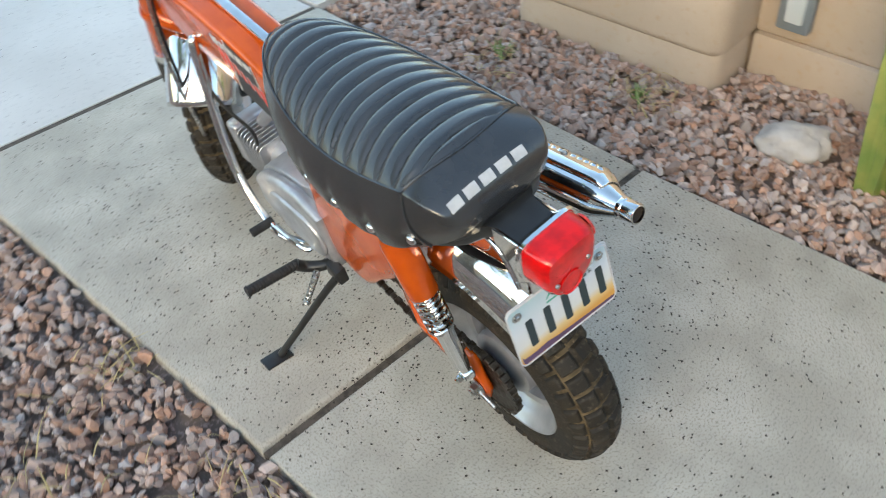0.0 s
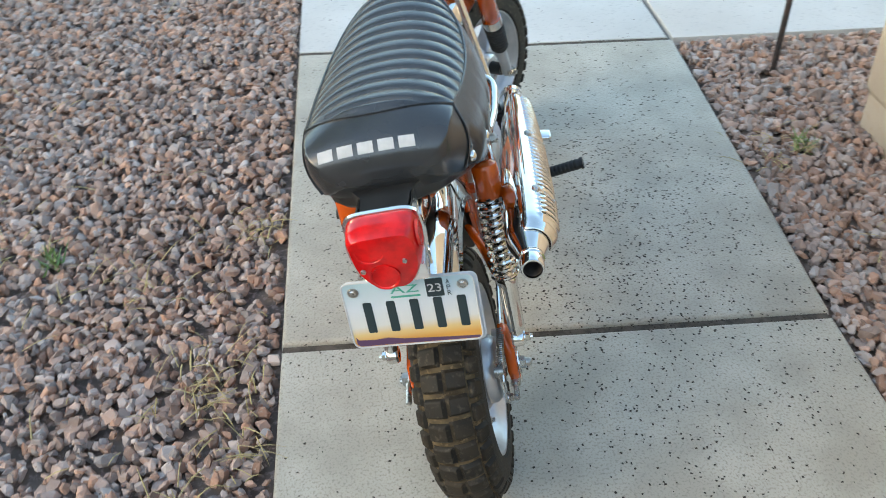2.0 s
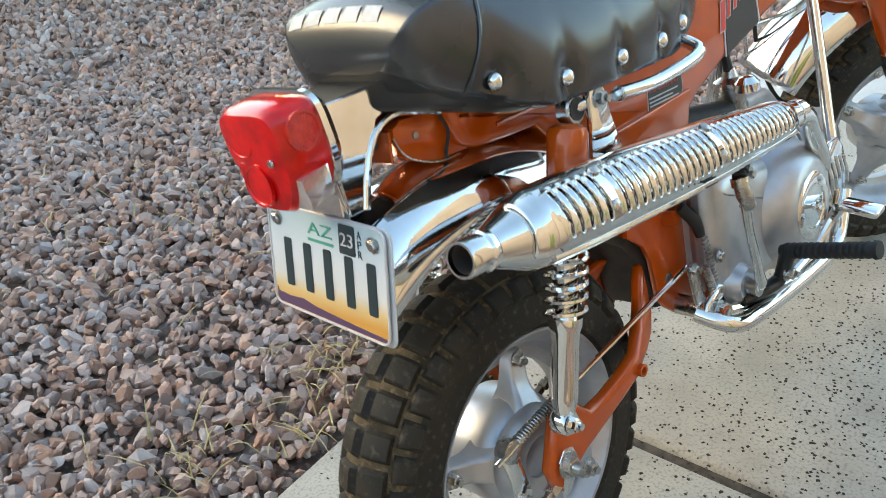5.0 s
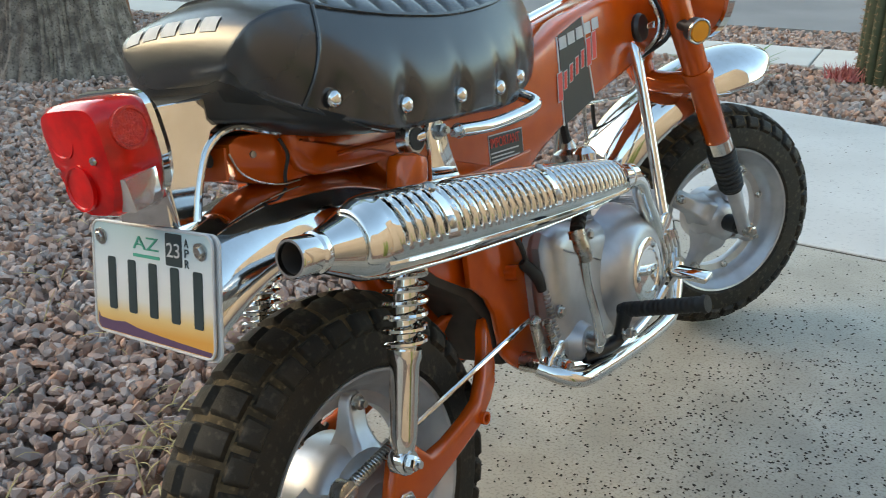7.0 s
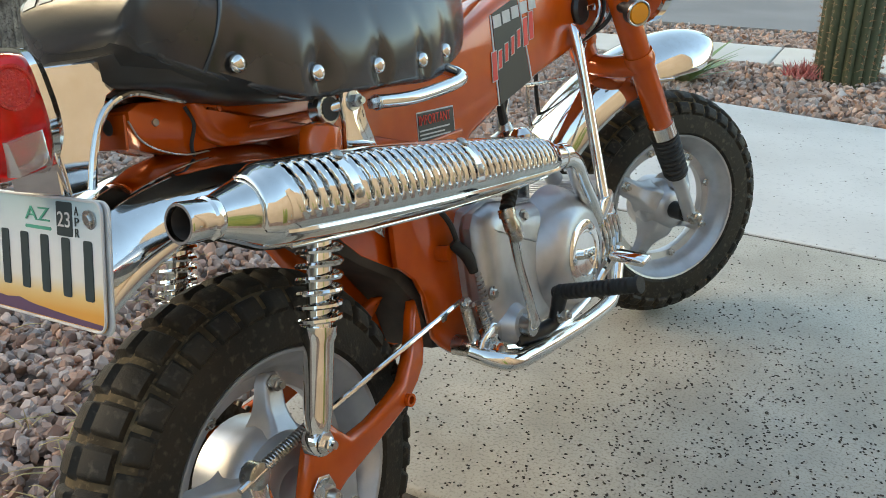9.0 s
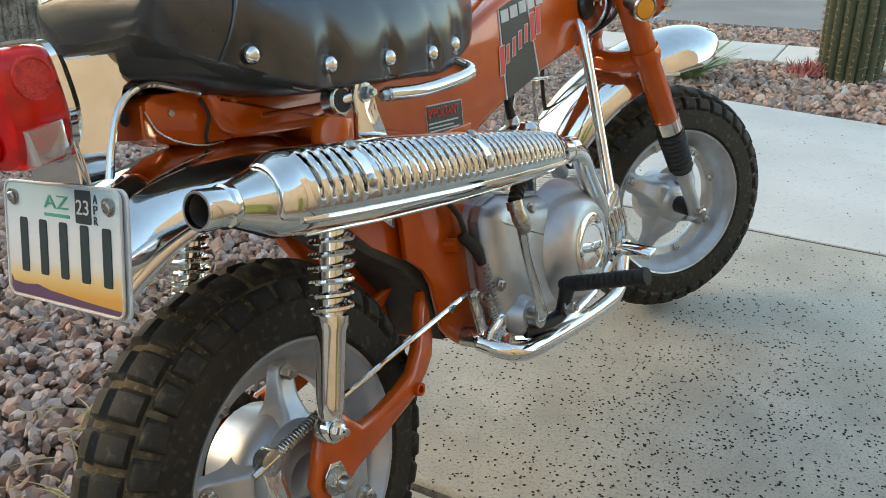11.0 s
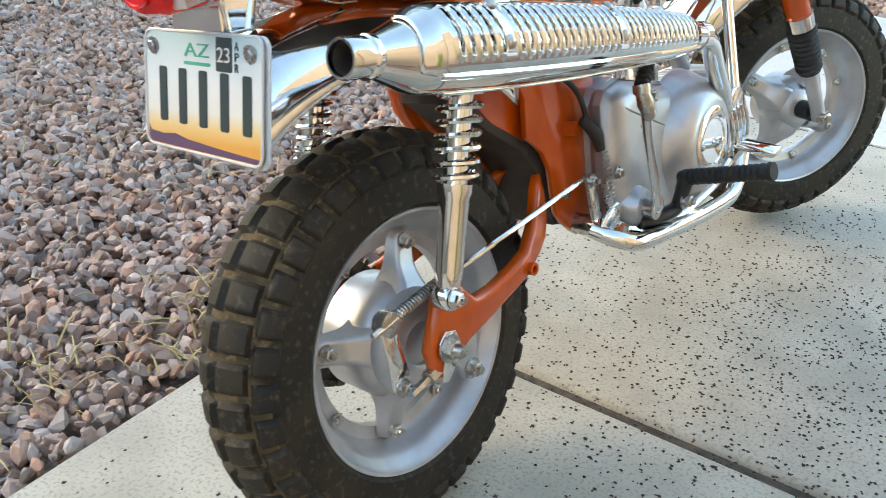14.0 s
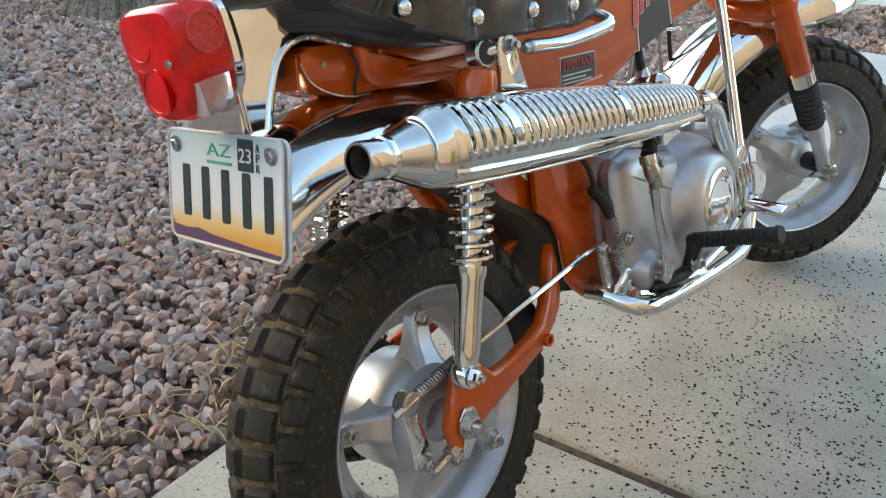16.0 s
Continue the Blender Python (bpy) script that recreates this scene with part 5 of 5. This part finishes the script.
part("bolt", bolt((0.047, 0.300, 0.282), r=0.008, h=0.006, stud=False), STEEL, bike)
part("spring", helix((0.094, 0.318, 0.298), (0.097, 0.332, 0.246), 0.0052, 0.0011, 16), STEEL, bike, "small coil spring")
part("spring", helix((0.085, 0.338, 0.330), (0.090, 0.348, 0.262), 0.0042, 0.0010, 12), STEEL, bike, "small coil spring")
part("stop_switch", tube([(0.066, 0.322, 0.372), (0.078, 0.332, 0.352), (0.082, 0.336, 0.330)], [0.0075, 0.0085, 0.006], 12, 4), GRIP, bike, "black rubber brake switch boot")
part("switch_cable", tube([(0.072, 0.326, 0.364), (0.066, 0.320, 0.400), (0.058, 0.300, 0.425), (0.05, 0.27, 0.435)], 0.0036, 8, 6), GRIP, bike)
part("lug", tube([(0.040, 0.306, 0.362), (0.066, 0.312, 0.362)], 0.010, 12, 1), ORANGE, bike)

PANEL = [(0.408, 0.372), (0.414, 0.300), (0.400, 0.248), (0.330, 0.226), (0.292, 0.236), (0.245, 0.290), (0.195, 0.335), (0.140, 0.415), (0.125, 0.490), (0.200, 0.505), (0.385, 0.475)]
part("side_panel", slab(PANEL, -0.080, -0.044, 0.016, 5, to=side), ORANGE, bike, "orange left side panel")

# ---- side stand, chain, left details ----
stand = part("side_stand", tube([(-0.095, 0.385, 0.212), (-0.135, 0.405, 0.172), (-0.205, 0.432, 0.102), (-0.262, 0.451, 0.050)], [0.009, 0.008, 0.0075, 0.0075], 12, 5), BLACK, bike, "black side stand resting on the concrete")
part("foot", rbox((-0.272, 0.452, 0.0475), (0.062, 0.036, 0.007), 0.003, 2, Matrix.Rotation(radians(10.5), 4, "Y")), BLACK, stand)
part("pivot", slab([(0.37, 0.20), (0.37, 0.235), (0.405, 0.24), (0.415, 0.205)], -0.108, -0.085, 0.004, 2, to=side), BLACK, stand)
part("spring", helix((-0.125, 0.415, 0.225), (-0.170, 0.432, 0.150), 0.006, 0.0014, 15), STEEL, stand, "stand spring")
part("shift_lever", tube([(-0.092, 0.465, 0.228), (-0.112, 0.480, 0.234), (-0.122, 0.575, 0.250)], 0.006, 10, 5), CHROME, bike)
part("shift_pad", tube([(-0.116, 0.575, 0.250), (-0.166, 0.577, 0.253)], 0.0095, 12, 1), GRIP, bike, "black shift pedal rubber")
spr = lathe([(-0.0585, 0.045), (-0.0585, 0.068), (-0.0535, 0.068), (-0.0535, 0.045)], "x", (0, 0, 0.215), 48)
for k in range(32):
    a = radians(360 * k / 32)
    rbox((-0.0560, 0.070 * math.sin(a), 0.215 + 0.070 * math.cos(a)), (0.005, 0.006, 0.008), 0.001, 1, Matrix.Rotation(-a, 4, "X"), bm=spr)
part("sprocket_plate", lathe([(-0.040, 0.050), (-0.0565, 0.048), (-0.060, 0.040), (-0.061, 0.0003)], "x", (0, 0, 0.215), 32), CHAIN, bike)
part("sprocket", spr, CHAIN, bike, "toothed rear sprocket")


def chain():
    c0, r0, c1, r1 = Vector((0, 0.215)), 0.072, Vector((0.405, 0.275)), 0.031
    d = c1 - c0
    th = math.atan2(d.y, d.x)
    al = math.acos((r0 - r1) / d.length)
    pts = []
    for a in np.linspace(th + al, th + 2 * math.pi - al, 22):
        pts.append(c0 + Vector((math.cos(a), math.sin(a))) * r0)
    for a in np.linspace(th - al, th + al, 8):
        pts.append(c1 + Vector((math.cos(a), math.sin(a))) * r1)
    pts.append(pts[0])
    bm = bmesh.new()
    run, left = 0.0, 0
    for p, q in zip(pts, pts[1:]):
        seg = q - p
        L_ = seg.length
        while run < L_:
            m = p + seg * (run / L_)
            a = math.atan2(seg.y, seg.x)
            w = 0.010 if left % 2 else 0.014
            rbox((-0.0560, m.x, m.y), (w, 0.0118, 0.0085), 0.0012, 1, Matrix.Rotation(a, 4, "X"), bm=bm)
            left += 1
            run += 0.0127
        run -= L_
    ob = part("chain", bm, CHAIN, bike, "oily roller drive chain")
    return tagged(ob, kind="stuff")


chain()
part("axle_nut", bolt((-0.080, 0, 0.215), r=0.012, h=-0.013), STEEL, bike)
part("adjuster", tube([(-0.084, -0.004, 0.215), (-0.084, -0.045, 0.205)], 0.005, 10, 1), STEEL, bike)

# ---- fork and head ----
def along(s, x=0.0, f=0.0):
    return FC + AXIS * s + Vector((x, 0, 0)) + AHEAD * f


for s in (1, -1):
    x = s * 0.092
    low, high = HUB + NX * (s * 0.097), TURN @ along(0.60, x * 0.90)

    def leg_at(d, a=low, b=high):
        return a.lerp(b, d / 0.60)

    leg = part("fork_leg", tube([leg_at(0.196), leg_at(0.20), leg_at(0.60), leg_at(0.605)], [0.019, 0.0215, 0.0215, 0.019], 22, 1), ORANGE, bike, "orange fork leg with a black rubber boot")
    part("collar", tube([leg_at(0.198), leg_at(0.224)], 0.0232, 22, 1), CHROME, leg, "chrome collar")
    prof, pts = [0.0185], [leg_at(0.102)]
    for k in range(9):
        z = 0.106 + k * 0.0102
        pts += [leg_at(z), leg_at(z + 0.0045), leg_at(z + 0.007)]
        prof += [0.0185 + 0.0003 * k, 0.0225 + 0.0003 * k, 0.0222 + 0.0003 * k]
    part("boot", tube(pts, prof, 20, 1), GRIP, leg, "black rubber fork boot")
    part("slider", tube([leg_at(-0.012), leg_at(-0.006), leg_at(0.02), leg_at(0.11)], [0.009, 0.0135, 0.0125, 0.0125], 16, 1), SILVER, leg)
    nut = part("nut", bolt(FC + Vector((s * 0.107, 0, 0)), r=0.010, h=s * 0.013), STEEL, leg)
    nut.matrix_basis = TURN_W
    part("clamp_ring", tube([leg_at(0.350), leg_at(0.362), leg_at(0.374)], [0.024, 0.0262, 0.024], 22, 1), ORANGE, leg)
    ind = part("indicator", lathe([(s * 0.126, 0.009), (s * 0.131, 0.0185), (s * 0.144, 0.0200), (s * 0.147, 0.0195), (s * 0.147, 0.0165)], "x", along(0.478, 0, -0.008), 32), BLACK, leg, "round amber side reflector in a dark ring")
    ind.matrix_basis = TURN
    part("rim", lathe([(s * 0.1450, 0.0202), (s * 0.1480, 0.0200), (s * 0.1492, 0.0186), (s * 0.1485, 0.0170), (s * 0.1465, 0.0168)], "x", along(0.478, 0, -0.008), 32), STEEL, ind, "thin bright ring")
    part("reflector", lathe([(s * 0.1465, 0.0168), (s * 0.150, 0.0150), (s * 0.151, 0.0003)], "x", along(0.478, 0, -0.008), 28), AMBER, ind, "amber reflector")
    part("stem", lathe([(s * 0.100, 0.009), (s * 0.128, 0.009)], "x", along(0.478, 0, -0.008), 12), BLACK, ind)
axle = part("front_axle", lathe([(-0.09, 0.009), (0.09, 0.009)], "x", FC, 16), STEEL, bike)
axle.matrix_basis = TURN_W
for x0, x1, r in ((0.052, 0.082, 0.017), (-0.082, -0.045, 0.017)):
    sp = part("axle_spacer", lathe([(x0, 0.009), (x0, r), (x1, r * 0.9), (x1, 0.009)], "x", FC, 20), BLACK, bike)
    sp.matrix_basis = TURN_W
bridge = part("lower_bridge", tube([along(0.362, -0.092), along(0.362, -0.05, -0.03), along(0.362, 0, -0.042), along(0.362, 0.05, -0.03), along(0.362, 0.092)], 0.019, 16, 6), ORANGE, bike, "orange lower fork bridge")
bridge.matrix_basis = TURN
stem = part("steering_stem", tube([along(0.33, 0, -0.044), along(0.56, 0, -0.044)], 0.020, 18, 1), ORANGE, bike)
stem.matrix_basis = TURN
head = part("headlamp", lathe([(0.0, 0.0003), (0.002, 0.030), (0.012, 0.055), (0.035, 0.070), (0.075, 0.074)], "y", (0, FC.y - 0.195, FC.z + 0.445), 36), ORANGE, bike, "orange headlamp shell with a chrome rim")
head.matrix_basis = TURN
part("rim", lathe([(0.075, 0.074), (0.078, 0.079), (0.092, 0.078), (0.098, 0.070), (0.104, 0.0003)], "y", (0, FC.y - 0.195, FC.z + 0.445), 36), CHROME, head)
for s in (1, -1):
    fs = part("fender_stay", slab([(-0.05, 0.30), (0.03, 0.30), (0.03, 0.306), (-0.05, 0.306)], s * 0.056, s * 0.075, 0.001, 1, to=lambda a, b, h: (h, FC.y + a - 0.10, FC.z + b - 0.02)), CHROME, bike)
    fs.matrix_basis = TURN
# ignition lock, wiring and cables by the head
lock = part("ignition_lock", lathe([(0.044, 0.0003), (0.044, 0.021), (0.052, 0.023), (0.058, 0.020), (0.059, 0.0003)], "x", (0, 0.765, 0.615), 24), BLACK, bike, "black ignition lock with its key")
part("key", slab([(0.77, 0.612), (0.80, 0.610), (0.80, 0.622), (0.77, 0.619)], 0.060, 0.063, 0.001, 1, to=side), CHROME, lock)
for k, (x, y) in enumerate(((0.055, 0.80), (0.070, 0.812), (0.062, 0.825), (0.048, 0.832))):
    part("wire", tube([(x, y, 0.66), (x + 0.012, y + 0.006, 0.62), (x + 0.006, y - 0.006, 0.59), (0.03, y - 0.01, 0.565)], 0.0035, 8, 6), GRIP if k % 2 else STEEL, bike)
for k, pts in enumerate((((-0.03, 0.85, 0.74), (-0.070, 0.84, 0.62), (-0.094, 0.83, 0.48), (-0.094, 0.84, 0.36), (-0.085, 0.88, 0.285), (-0.06, 0.93, 0.285), (-0.04, 0.96, 0.34)),
                         ((-0.02, 0.85, 0.74), (-0.060, 0.85, 0.62), (-0.082, 0.84, 0.49), (-0.084, 0.86, 0.39), (-0.074, 0.90, 0.32), (-0.055, 0.94, 0.32), (-0.04, 0.96, 0.37)),
                         ((-0.02, 0.80, 0.60), (-0.06, 0.76, 0.54), (-0.07, 0.70, 0.47), (-0.05, 0.66, 0.40), (-0.045, 0.68, 0.34)))):
    part("cable", tube(pts, 0.0036, 8, 8), STEEL if k == 0 else GRIP, bike, "control cable")
part("left_strut", tube([(-0.045, 0.735, 0.592), (-0.060, 0.728, 0.565), (-0.098, 0.700, 0.37), (-0.112, 0.665, 0.29), (-0.119, 0.61, 0.240), (-0.118, 0.55, 0.222), (-0.095, 0.50, 0.215)], 0.0095, 12, 6), CHROME, bike, "chrome guard tube")


# ---- planting and distance ----
def ribbed_cactus(at, r, h, ribs=17):
    base = tagged(new("cactus"), "tall ribbed green cactus with pink-brown spines", "cactus")
    base.matrix_basis = Matrix.Translation(at)
    rng = np.random.default_rng(21)
    n = ribs * 6
    rings = []
    for k in range(41):
        z = h * k / 40
        rr = r * (0.93 + 0.09 * math.sin(2.4 * z + 0.4)) * (1 if k < 36 else math.sqrt(max(0.02, 1 - ((k - 36) / 4.2) ** 2)))
        ring = []
        for j in range(n):
            a = 2 * math.pi * j / n
            q = rr * (0.86 + 0.14 * abs(math.cos(a * ribs / 2)) ** 0.7 * 1.0)
            ring.append((q * math.cos(a), q * math.sin(a), z - 0.03))
        rings.append(ring)
    part("trunk", loft(rings), CACTUS, base)
    bm = bmesh.new()
    for k in range(ribs):
        a = 2 * math.pi * k / ribs
        for z in np.arange(0.02, h - 0.05, 0.032):
            p = Vector((r * 0.99 * math.cos(a), r * 0.99 * math.sin(a), z))
            for j in range(7):
                d = Vector((math.cos(a) + rng.normal(0, 0.6), math.sin(a) + rng.normal(0, 0.6), rng.normal(0.1, 0.5))).normalized() * rng.uniform(0.015, 0.032)
                u = d.cross(Vector((0, 0, 1))).normalized() * 0.0011
                w = d.cross(u).normalized() * 0.0011
                bm.faces.new([bm.verts.new(q) for q in (p + u, p - u, p + d)])
                bm.faces.new([bm.verts.new(q) for q in (p + w, p - w, p + d)])
    tagged(part("spine_fuzz", bm, THORN, base, "clusters of pink-brown spines", smooth=False), kind="stuff")
    return base


ribbed_cactus((0.70, 3.76, -0.02), 0.150, 1.9)
bm = bmesh.new()
rng = np.random.default_rng(5)
for k in range(160):
    a, d = rng.uniform(0, 6.28), rng.uniform(0, 0.10)
    p = Vector((0.53 + d * math.cos(a), 3.70 + d * math.sin(a), 0))
    q = p + Vector((rng.normal(0, 0.03), rng.normal(0, 0.03), rng.uniform(0.03, 0.09)))
    u = Vector((rng.normal(), rng.normal(), 0)).normalized() * 0.006
    bm.faces.new([bm.verts.new(v) for v in (p - u, p + u, q)])
PINK = mat("pink_bloom", (0.42, 0.10, 0.10), 0.7, color2=(0.5, 0.2, 0.17), scale=60)
tagged(part("bloom_tuft", bm, PINK, smooth=False), "small tuft of pink blooms at the cactus foot", "flowers")


def rosette(name, at, count, length, width, material, label, upright, seed, thick=0.01):
    base = tagged(new(name), label, "plant")
    base.matrix_basis = Matrix.Translation(at)
    rng = np.random.default_rng(seed)
    for k in range(count):
        a = 2.4 * k
        L_ = length * rng.uniform(0.75, 1.1)
        up = min(0.97, upright + rng.uniform(-0.25, 0.2))
        d = Vector((math.cos(a), math.sin(a), 0))
        side_ = Vector((-math.sin(a), math.cos(a), 0))
        rings = []
        for j in range(8):
            f = j / 7
            p = d * (0.015 + L_ * f * math.sqrt(max(0, 1 - up * up)) * (0.8 + 0.4 * f)) + Vector((0, 0, L_ * up * f * (1.1 - 0.35 * f * (1 - up))))
            w = width * (0.55 + 0.9 * f - 1.43 * f * f) + 0.001
            nrm = Vector((-d.x * up, -d.y * up, math.sqrt(1 - up * up)))
            t_ = thick * (1 - 0.8 * f)
            rings.append([p - side_ * w, p - nrm * t_, p + side_ * w, p + nrm * t_ * 0.3 ])
        part("leaf", loft(rings), material, base, sharp=60)
    return base


rosette("agave", (0.02, 3.33, -0.01), 24, 0.27, 0.028, LEAF, "small green agave with narrow pointed leaves", 0.55, 3, 0.005)


def blades(at, n):
    base = tagged(new("succulent"), "upright thick yellow-green succulent stems by the wall", "plant")
    base.matrix_basis = Matrix.Translation(at)
    for k in range(n):
        x, y = 0.055 * math.cos(2.1 * k) * (0.4 + 0.3 * (k % 3)), 0.075 * math.sin(2.1 * k) * (0.5 + 0.3 * (k % 2))
        rings = []
        for j in range(10):
            f = j / 9
            z = 0.75 * f - 0.03
            r = 0.026 * (0.8 + 0.5 * math.sin(math.pi * min(1, f * 1.1))) * (1 if j < 9 else 0.4)
            rings.append([(x + x * 0.8 * f + r * (1.0 if m % 2 == 0 else 0.62) * math.cos(2 * math.pi * m / 10), y * (1 + 0.7 * f) + r * (1.0 if m % 2 == 0 else 0.62) * math.sin(2 * math.pi * m / 10), z) for m in range(10)])
        part("stem", loft(rings), PALE_LEAF, base, sharp=50)
    return base


blades((1.43, -0.56, 0), 6)


def boulder(name, at, size, seed, material, label):
    bm = bmesh.new()
    bmesh.ops.create_icosphere(bm, subdivisions=4, radius=1)
    for v in bm.verts:
        p = v.co.copy()
        k = 1 + 0.28 * noise.noise(p * 1.3 + Vector((seed, 0, 0))) + 0.10 * noise.noise(p * 4 + Vector((seed, 3, 0))) + 0.04 * noise.noise(p * 11)
        v.co = Vector((p.x * size[0] * k, p.y * size[1] * k, p.z * size[2] * k))
    ob = part(name, bm, material, sharp=40)
    ob.matrix_basis = Matrix.Translation(at) @ Matrix.Rotation(0.5, 4, "Z")
    return tagged(ob, label, "rock")


boulder("rock", (1.452, -0.31, 0.012), (0.060, 0.092, 0.050), 4, PALE_ROCK, "pale whitish rock lying in the rock bed")


def tree_trunk(name, at, r, h, material, label, seed, ridges=1.0):
    base = tagged(new(name), label, "tree")
    base.matrix_basis = Matrix.Translation(at)
    rings = []
    n = 260
    for k in range(60):
        z = h * (k / 59) ** 1.15
        ring = []
        for j in range(n):
            a = 2 * math.pi * j / n
            flare = 1 + 0.55 * math.exp(-z / 0.22) + 0.10 * math.sin(3 * a + 1) * math.exp(-z / 0.6)
            tw = a + 0.10 * z
            ridge = noise.noise(Vector((6 * math.cos(tw), 6 * math.sin(tw), z * 0.9 + seed))) * 0.11 + noise.noise(Vector((17 * math.cos(tw), 17 * math.sin(tw), z * 2.2 + seed))) * 0.06 + noise.noise(Vector((42 * math.cos(tw), 42 * math.sin(tw), z * 3.0 + seed))) * 0.055
            q = r * flare * (1 - 0.05 * z) * (1 + ridges * ridge)
            ring.append((q * math.cos(a), q * math.sin(a), z - 0.06))
        rings.append(ring)
    part("trunk", loft(rings), material, base, sharp=70)
    return base


TREE = tree_trunk("tree", (-3.02, 2.12, 0), 0.27, 3.4, BARK, "thick grey-brown tree trunk with shaggy ridged bark", 1.0)
tree_trunk("tree", (-4.35, 3.62, 0), 0.085, 3.0, RUST_BARK, "slim red-brown tree trunk", 5.0, 0.6)


def stake():
    base = tagged(part("garden_stake", tube([(1.444, 0.981, -0.06), (1.452, 0.984, 0.25), (1.46, 0.986, 0.62)], 0.009, 10, 3), IRON), "dark iron garden stake in the rock bed", "stake")
    return base


stake()


def straw(name, spots, seed):
    rng = np.random.default_rng(seed)
    bm = bmesh.new()
    for cx, cy, sp, n in spots:
        for k in range(n):
            p = Vector((cx + rng.normal(0, sp), cy + rng.normal(0, sp), 0.004))
            if p.x > -0.01 and p.x < 1.15:
                continue
            d = Vector((rng.normal(), rng.normal(), abs(rng.normal(0, 0.35)))).normalized() * rng.uniform(0.02, 0.085)
            w = rng.uniform(0.8, 1.9)
            tube([p, p + d * 0.5 + Vector((0, 0, 0.006)), p + d], [0.0011 * w, 0.0010 * w, 0.0004], 4, 2, bm=bm, flat=0.6)
    return tagged(part(name, bm, DRY), "dry straw-coloured weed stems among the rocks", "weeds", kind="stuff")


straw("dry_weeds", ((-0.14, -0.08, 0.06, 60), (-0.3, 0.25, 0.1, 40), (-0.07, -0.28, 0.05, 26), (-0.12, -0.42, 0.05, 34), (-0.05, -0.60, 0.04, 16), (-0.9, -0.2, 0.3, 50), (-0.8, 0.6, 0.3, 60), (1.42, 0.1, 0.05, 40), (1.3, 0.55, 0.06, 30), (-0.06, 0.4, 0.03, 25), (-1.2, 1.2, 0.5, 60)), 8)
bm = bmesh.new()
for cx, cy in ((1.40, 0.12), (1.36, 0.55), (-0.55, 0.35)):
    for k in range(26):
        p = Vector((cx + rng.normal(0, 0.018), cy + rng.normal(0, 0.018), 0))
        q = p + Vector((rng.normal(0, 0.02), rng.normal(0, 0.02), rng.uniform(0.015, 0.05)))
        u = Vector((rng.normal(), rng.normal(), 0)).normalized() * 0.004
        bm.faces.new([bm.verts.new(v) for v in (p - u, p + u, q)])
tagged(part("green_weeds", bm, LEAF, smooth=False), "small green weeds sprouting between rocks", "weeds", kind="stuff")


def far_wall():
    base = tagged(part("garden_wall", slab([(-9, 5.15), (-5.6, 4.6), (-5.5, 4.8), (-8.9, 5.35)], -0.1, 1.7, 0.01, 2), STUCCO), "low tan stucco garden wall far off", "wall")
    return base


far_wall()


def crown(base, centre, radii, clumps, leaves, seed):
    """Limbs and a ragged crown of small leaves above a trunk."""
    rng = np.random.default_rng(seed)
    c = Vector(centre)
    for k in range(6):
        a = 2 * math.pi * k / 6 + rng.uniform(-0.4, 0.4)
        tip = c + Vector((radii[0] * 0.6 * math.cos(a), radii[1] * 0.6 * math.sin(a), rng.uniform(-0.3, 0.6)))
        root = Vector((0, 0, 2.6))
        part("limb", tube([root, root.lerp(tip, 0.5) + Vector((0, 0, 0.25)), tip], [0.13, 0.07, 0.02], 9, 5), BARK, base)
    verts, faces = [], []
    for k in range(clumps):
        d = rng.normal(size=3)
        d /= np.linalg.norm(d)
        o = np.array(c) + d * np.array(radii) * rng.uniform(0.35, 1.0)
        for j in range(leaves):
            p = o + rng.normal(0, 0.22, 3)
            u, v = rng.normal(size=3), rng.normal(size=3)
            u, v = u / np.linalg.norm(u) * 0.055, v / np.linalg.norm(v) * 0.025
            b = len(verts)
            verts += [tuple(p - u), tuple(p + v), tuple(p + u), tuple(p - v)]
            faces.append((b, b + 1, b + 2, b + 3))
    ob = raw("crown", verts, faces, LEAF, base)
    ob["label"] = "ragged green leaf crown"
    return tagged(ob, kind="stuff")


crown(TREE, (0.1, 0.1, 4.4), (2.0, 2.0, 1.1), 90, 110, 31)


# Invented houses outside the view, added to put dark bands in reflections.
def unseen_house(at, w, d, h):
    base = tagged(new("house"), "unseen added tan stucco house with a brown roof, for reflections", "house", "neighbouring houses")
    base.matrix_basis = Matrix.Translation(at)
    part("wall", rbox((0, 0, h / 2), (w, d, h), 0.02, 1), STUCCO, base)
    part("roof", loft([[(-w / 2 - 0.5, -d / 2 - 0.5, h), (w / 2 + 0.5, -d / 2 - 0.5, h), (w / 2 + 0.5, d / 2 + 0.5, h), (-w / 2 - 0.5, d / 2 + 0.5, h)],
                       [(-w / 2 + 2, -0.3, h + 1.6), (w / 2 - 2, -0.3, h + 1.6), (w / 2 - 2, 0.3, h + 1.6), (-w / 2 + 2, 0.3, h + 1.6)]]), RUST_BARK, base, smooth=False)
    for x in (-w * 0.3, w * 0.08):
        part("window", rbox((x, -d / 2 - 0.01, h * 0.55), (1.4, 0.06, 1.1), 0.01, 1), BLACK, base)
    part("garage_door", rbox((w * 0.33, -d / 2 - 0.01, 1.1), (3.0, 0.06, 2.2), 0.01, 1), WHITE, base)
    return base


unseen_house((-4, 24, 0), 16, 9, 2.9)
unseen_house((17, 25, 0), 15, 9, 2.9)
unseen_house((-24, 6, 0), 9, 14, 2.9)
# Added to block the low western sky glow from seat and chrome.
unseen_house((-15, -5, 0), 10, 14, 3.2)
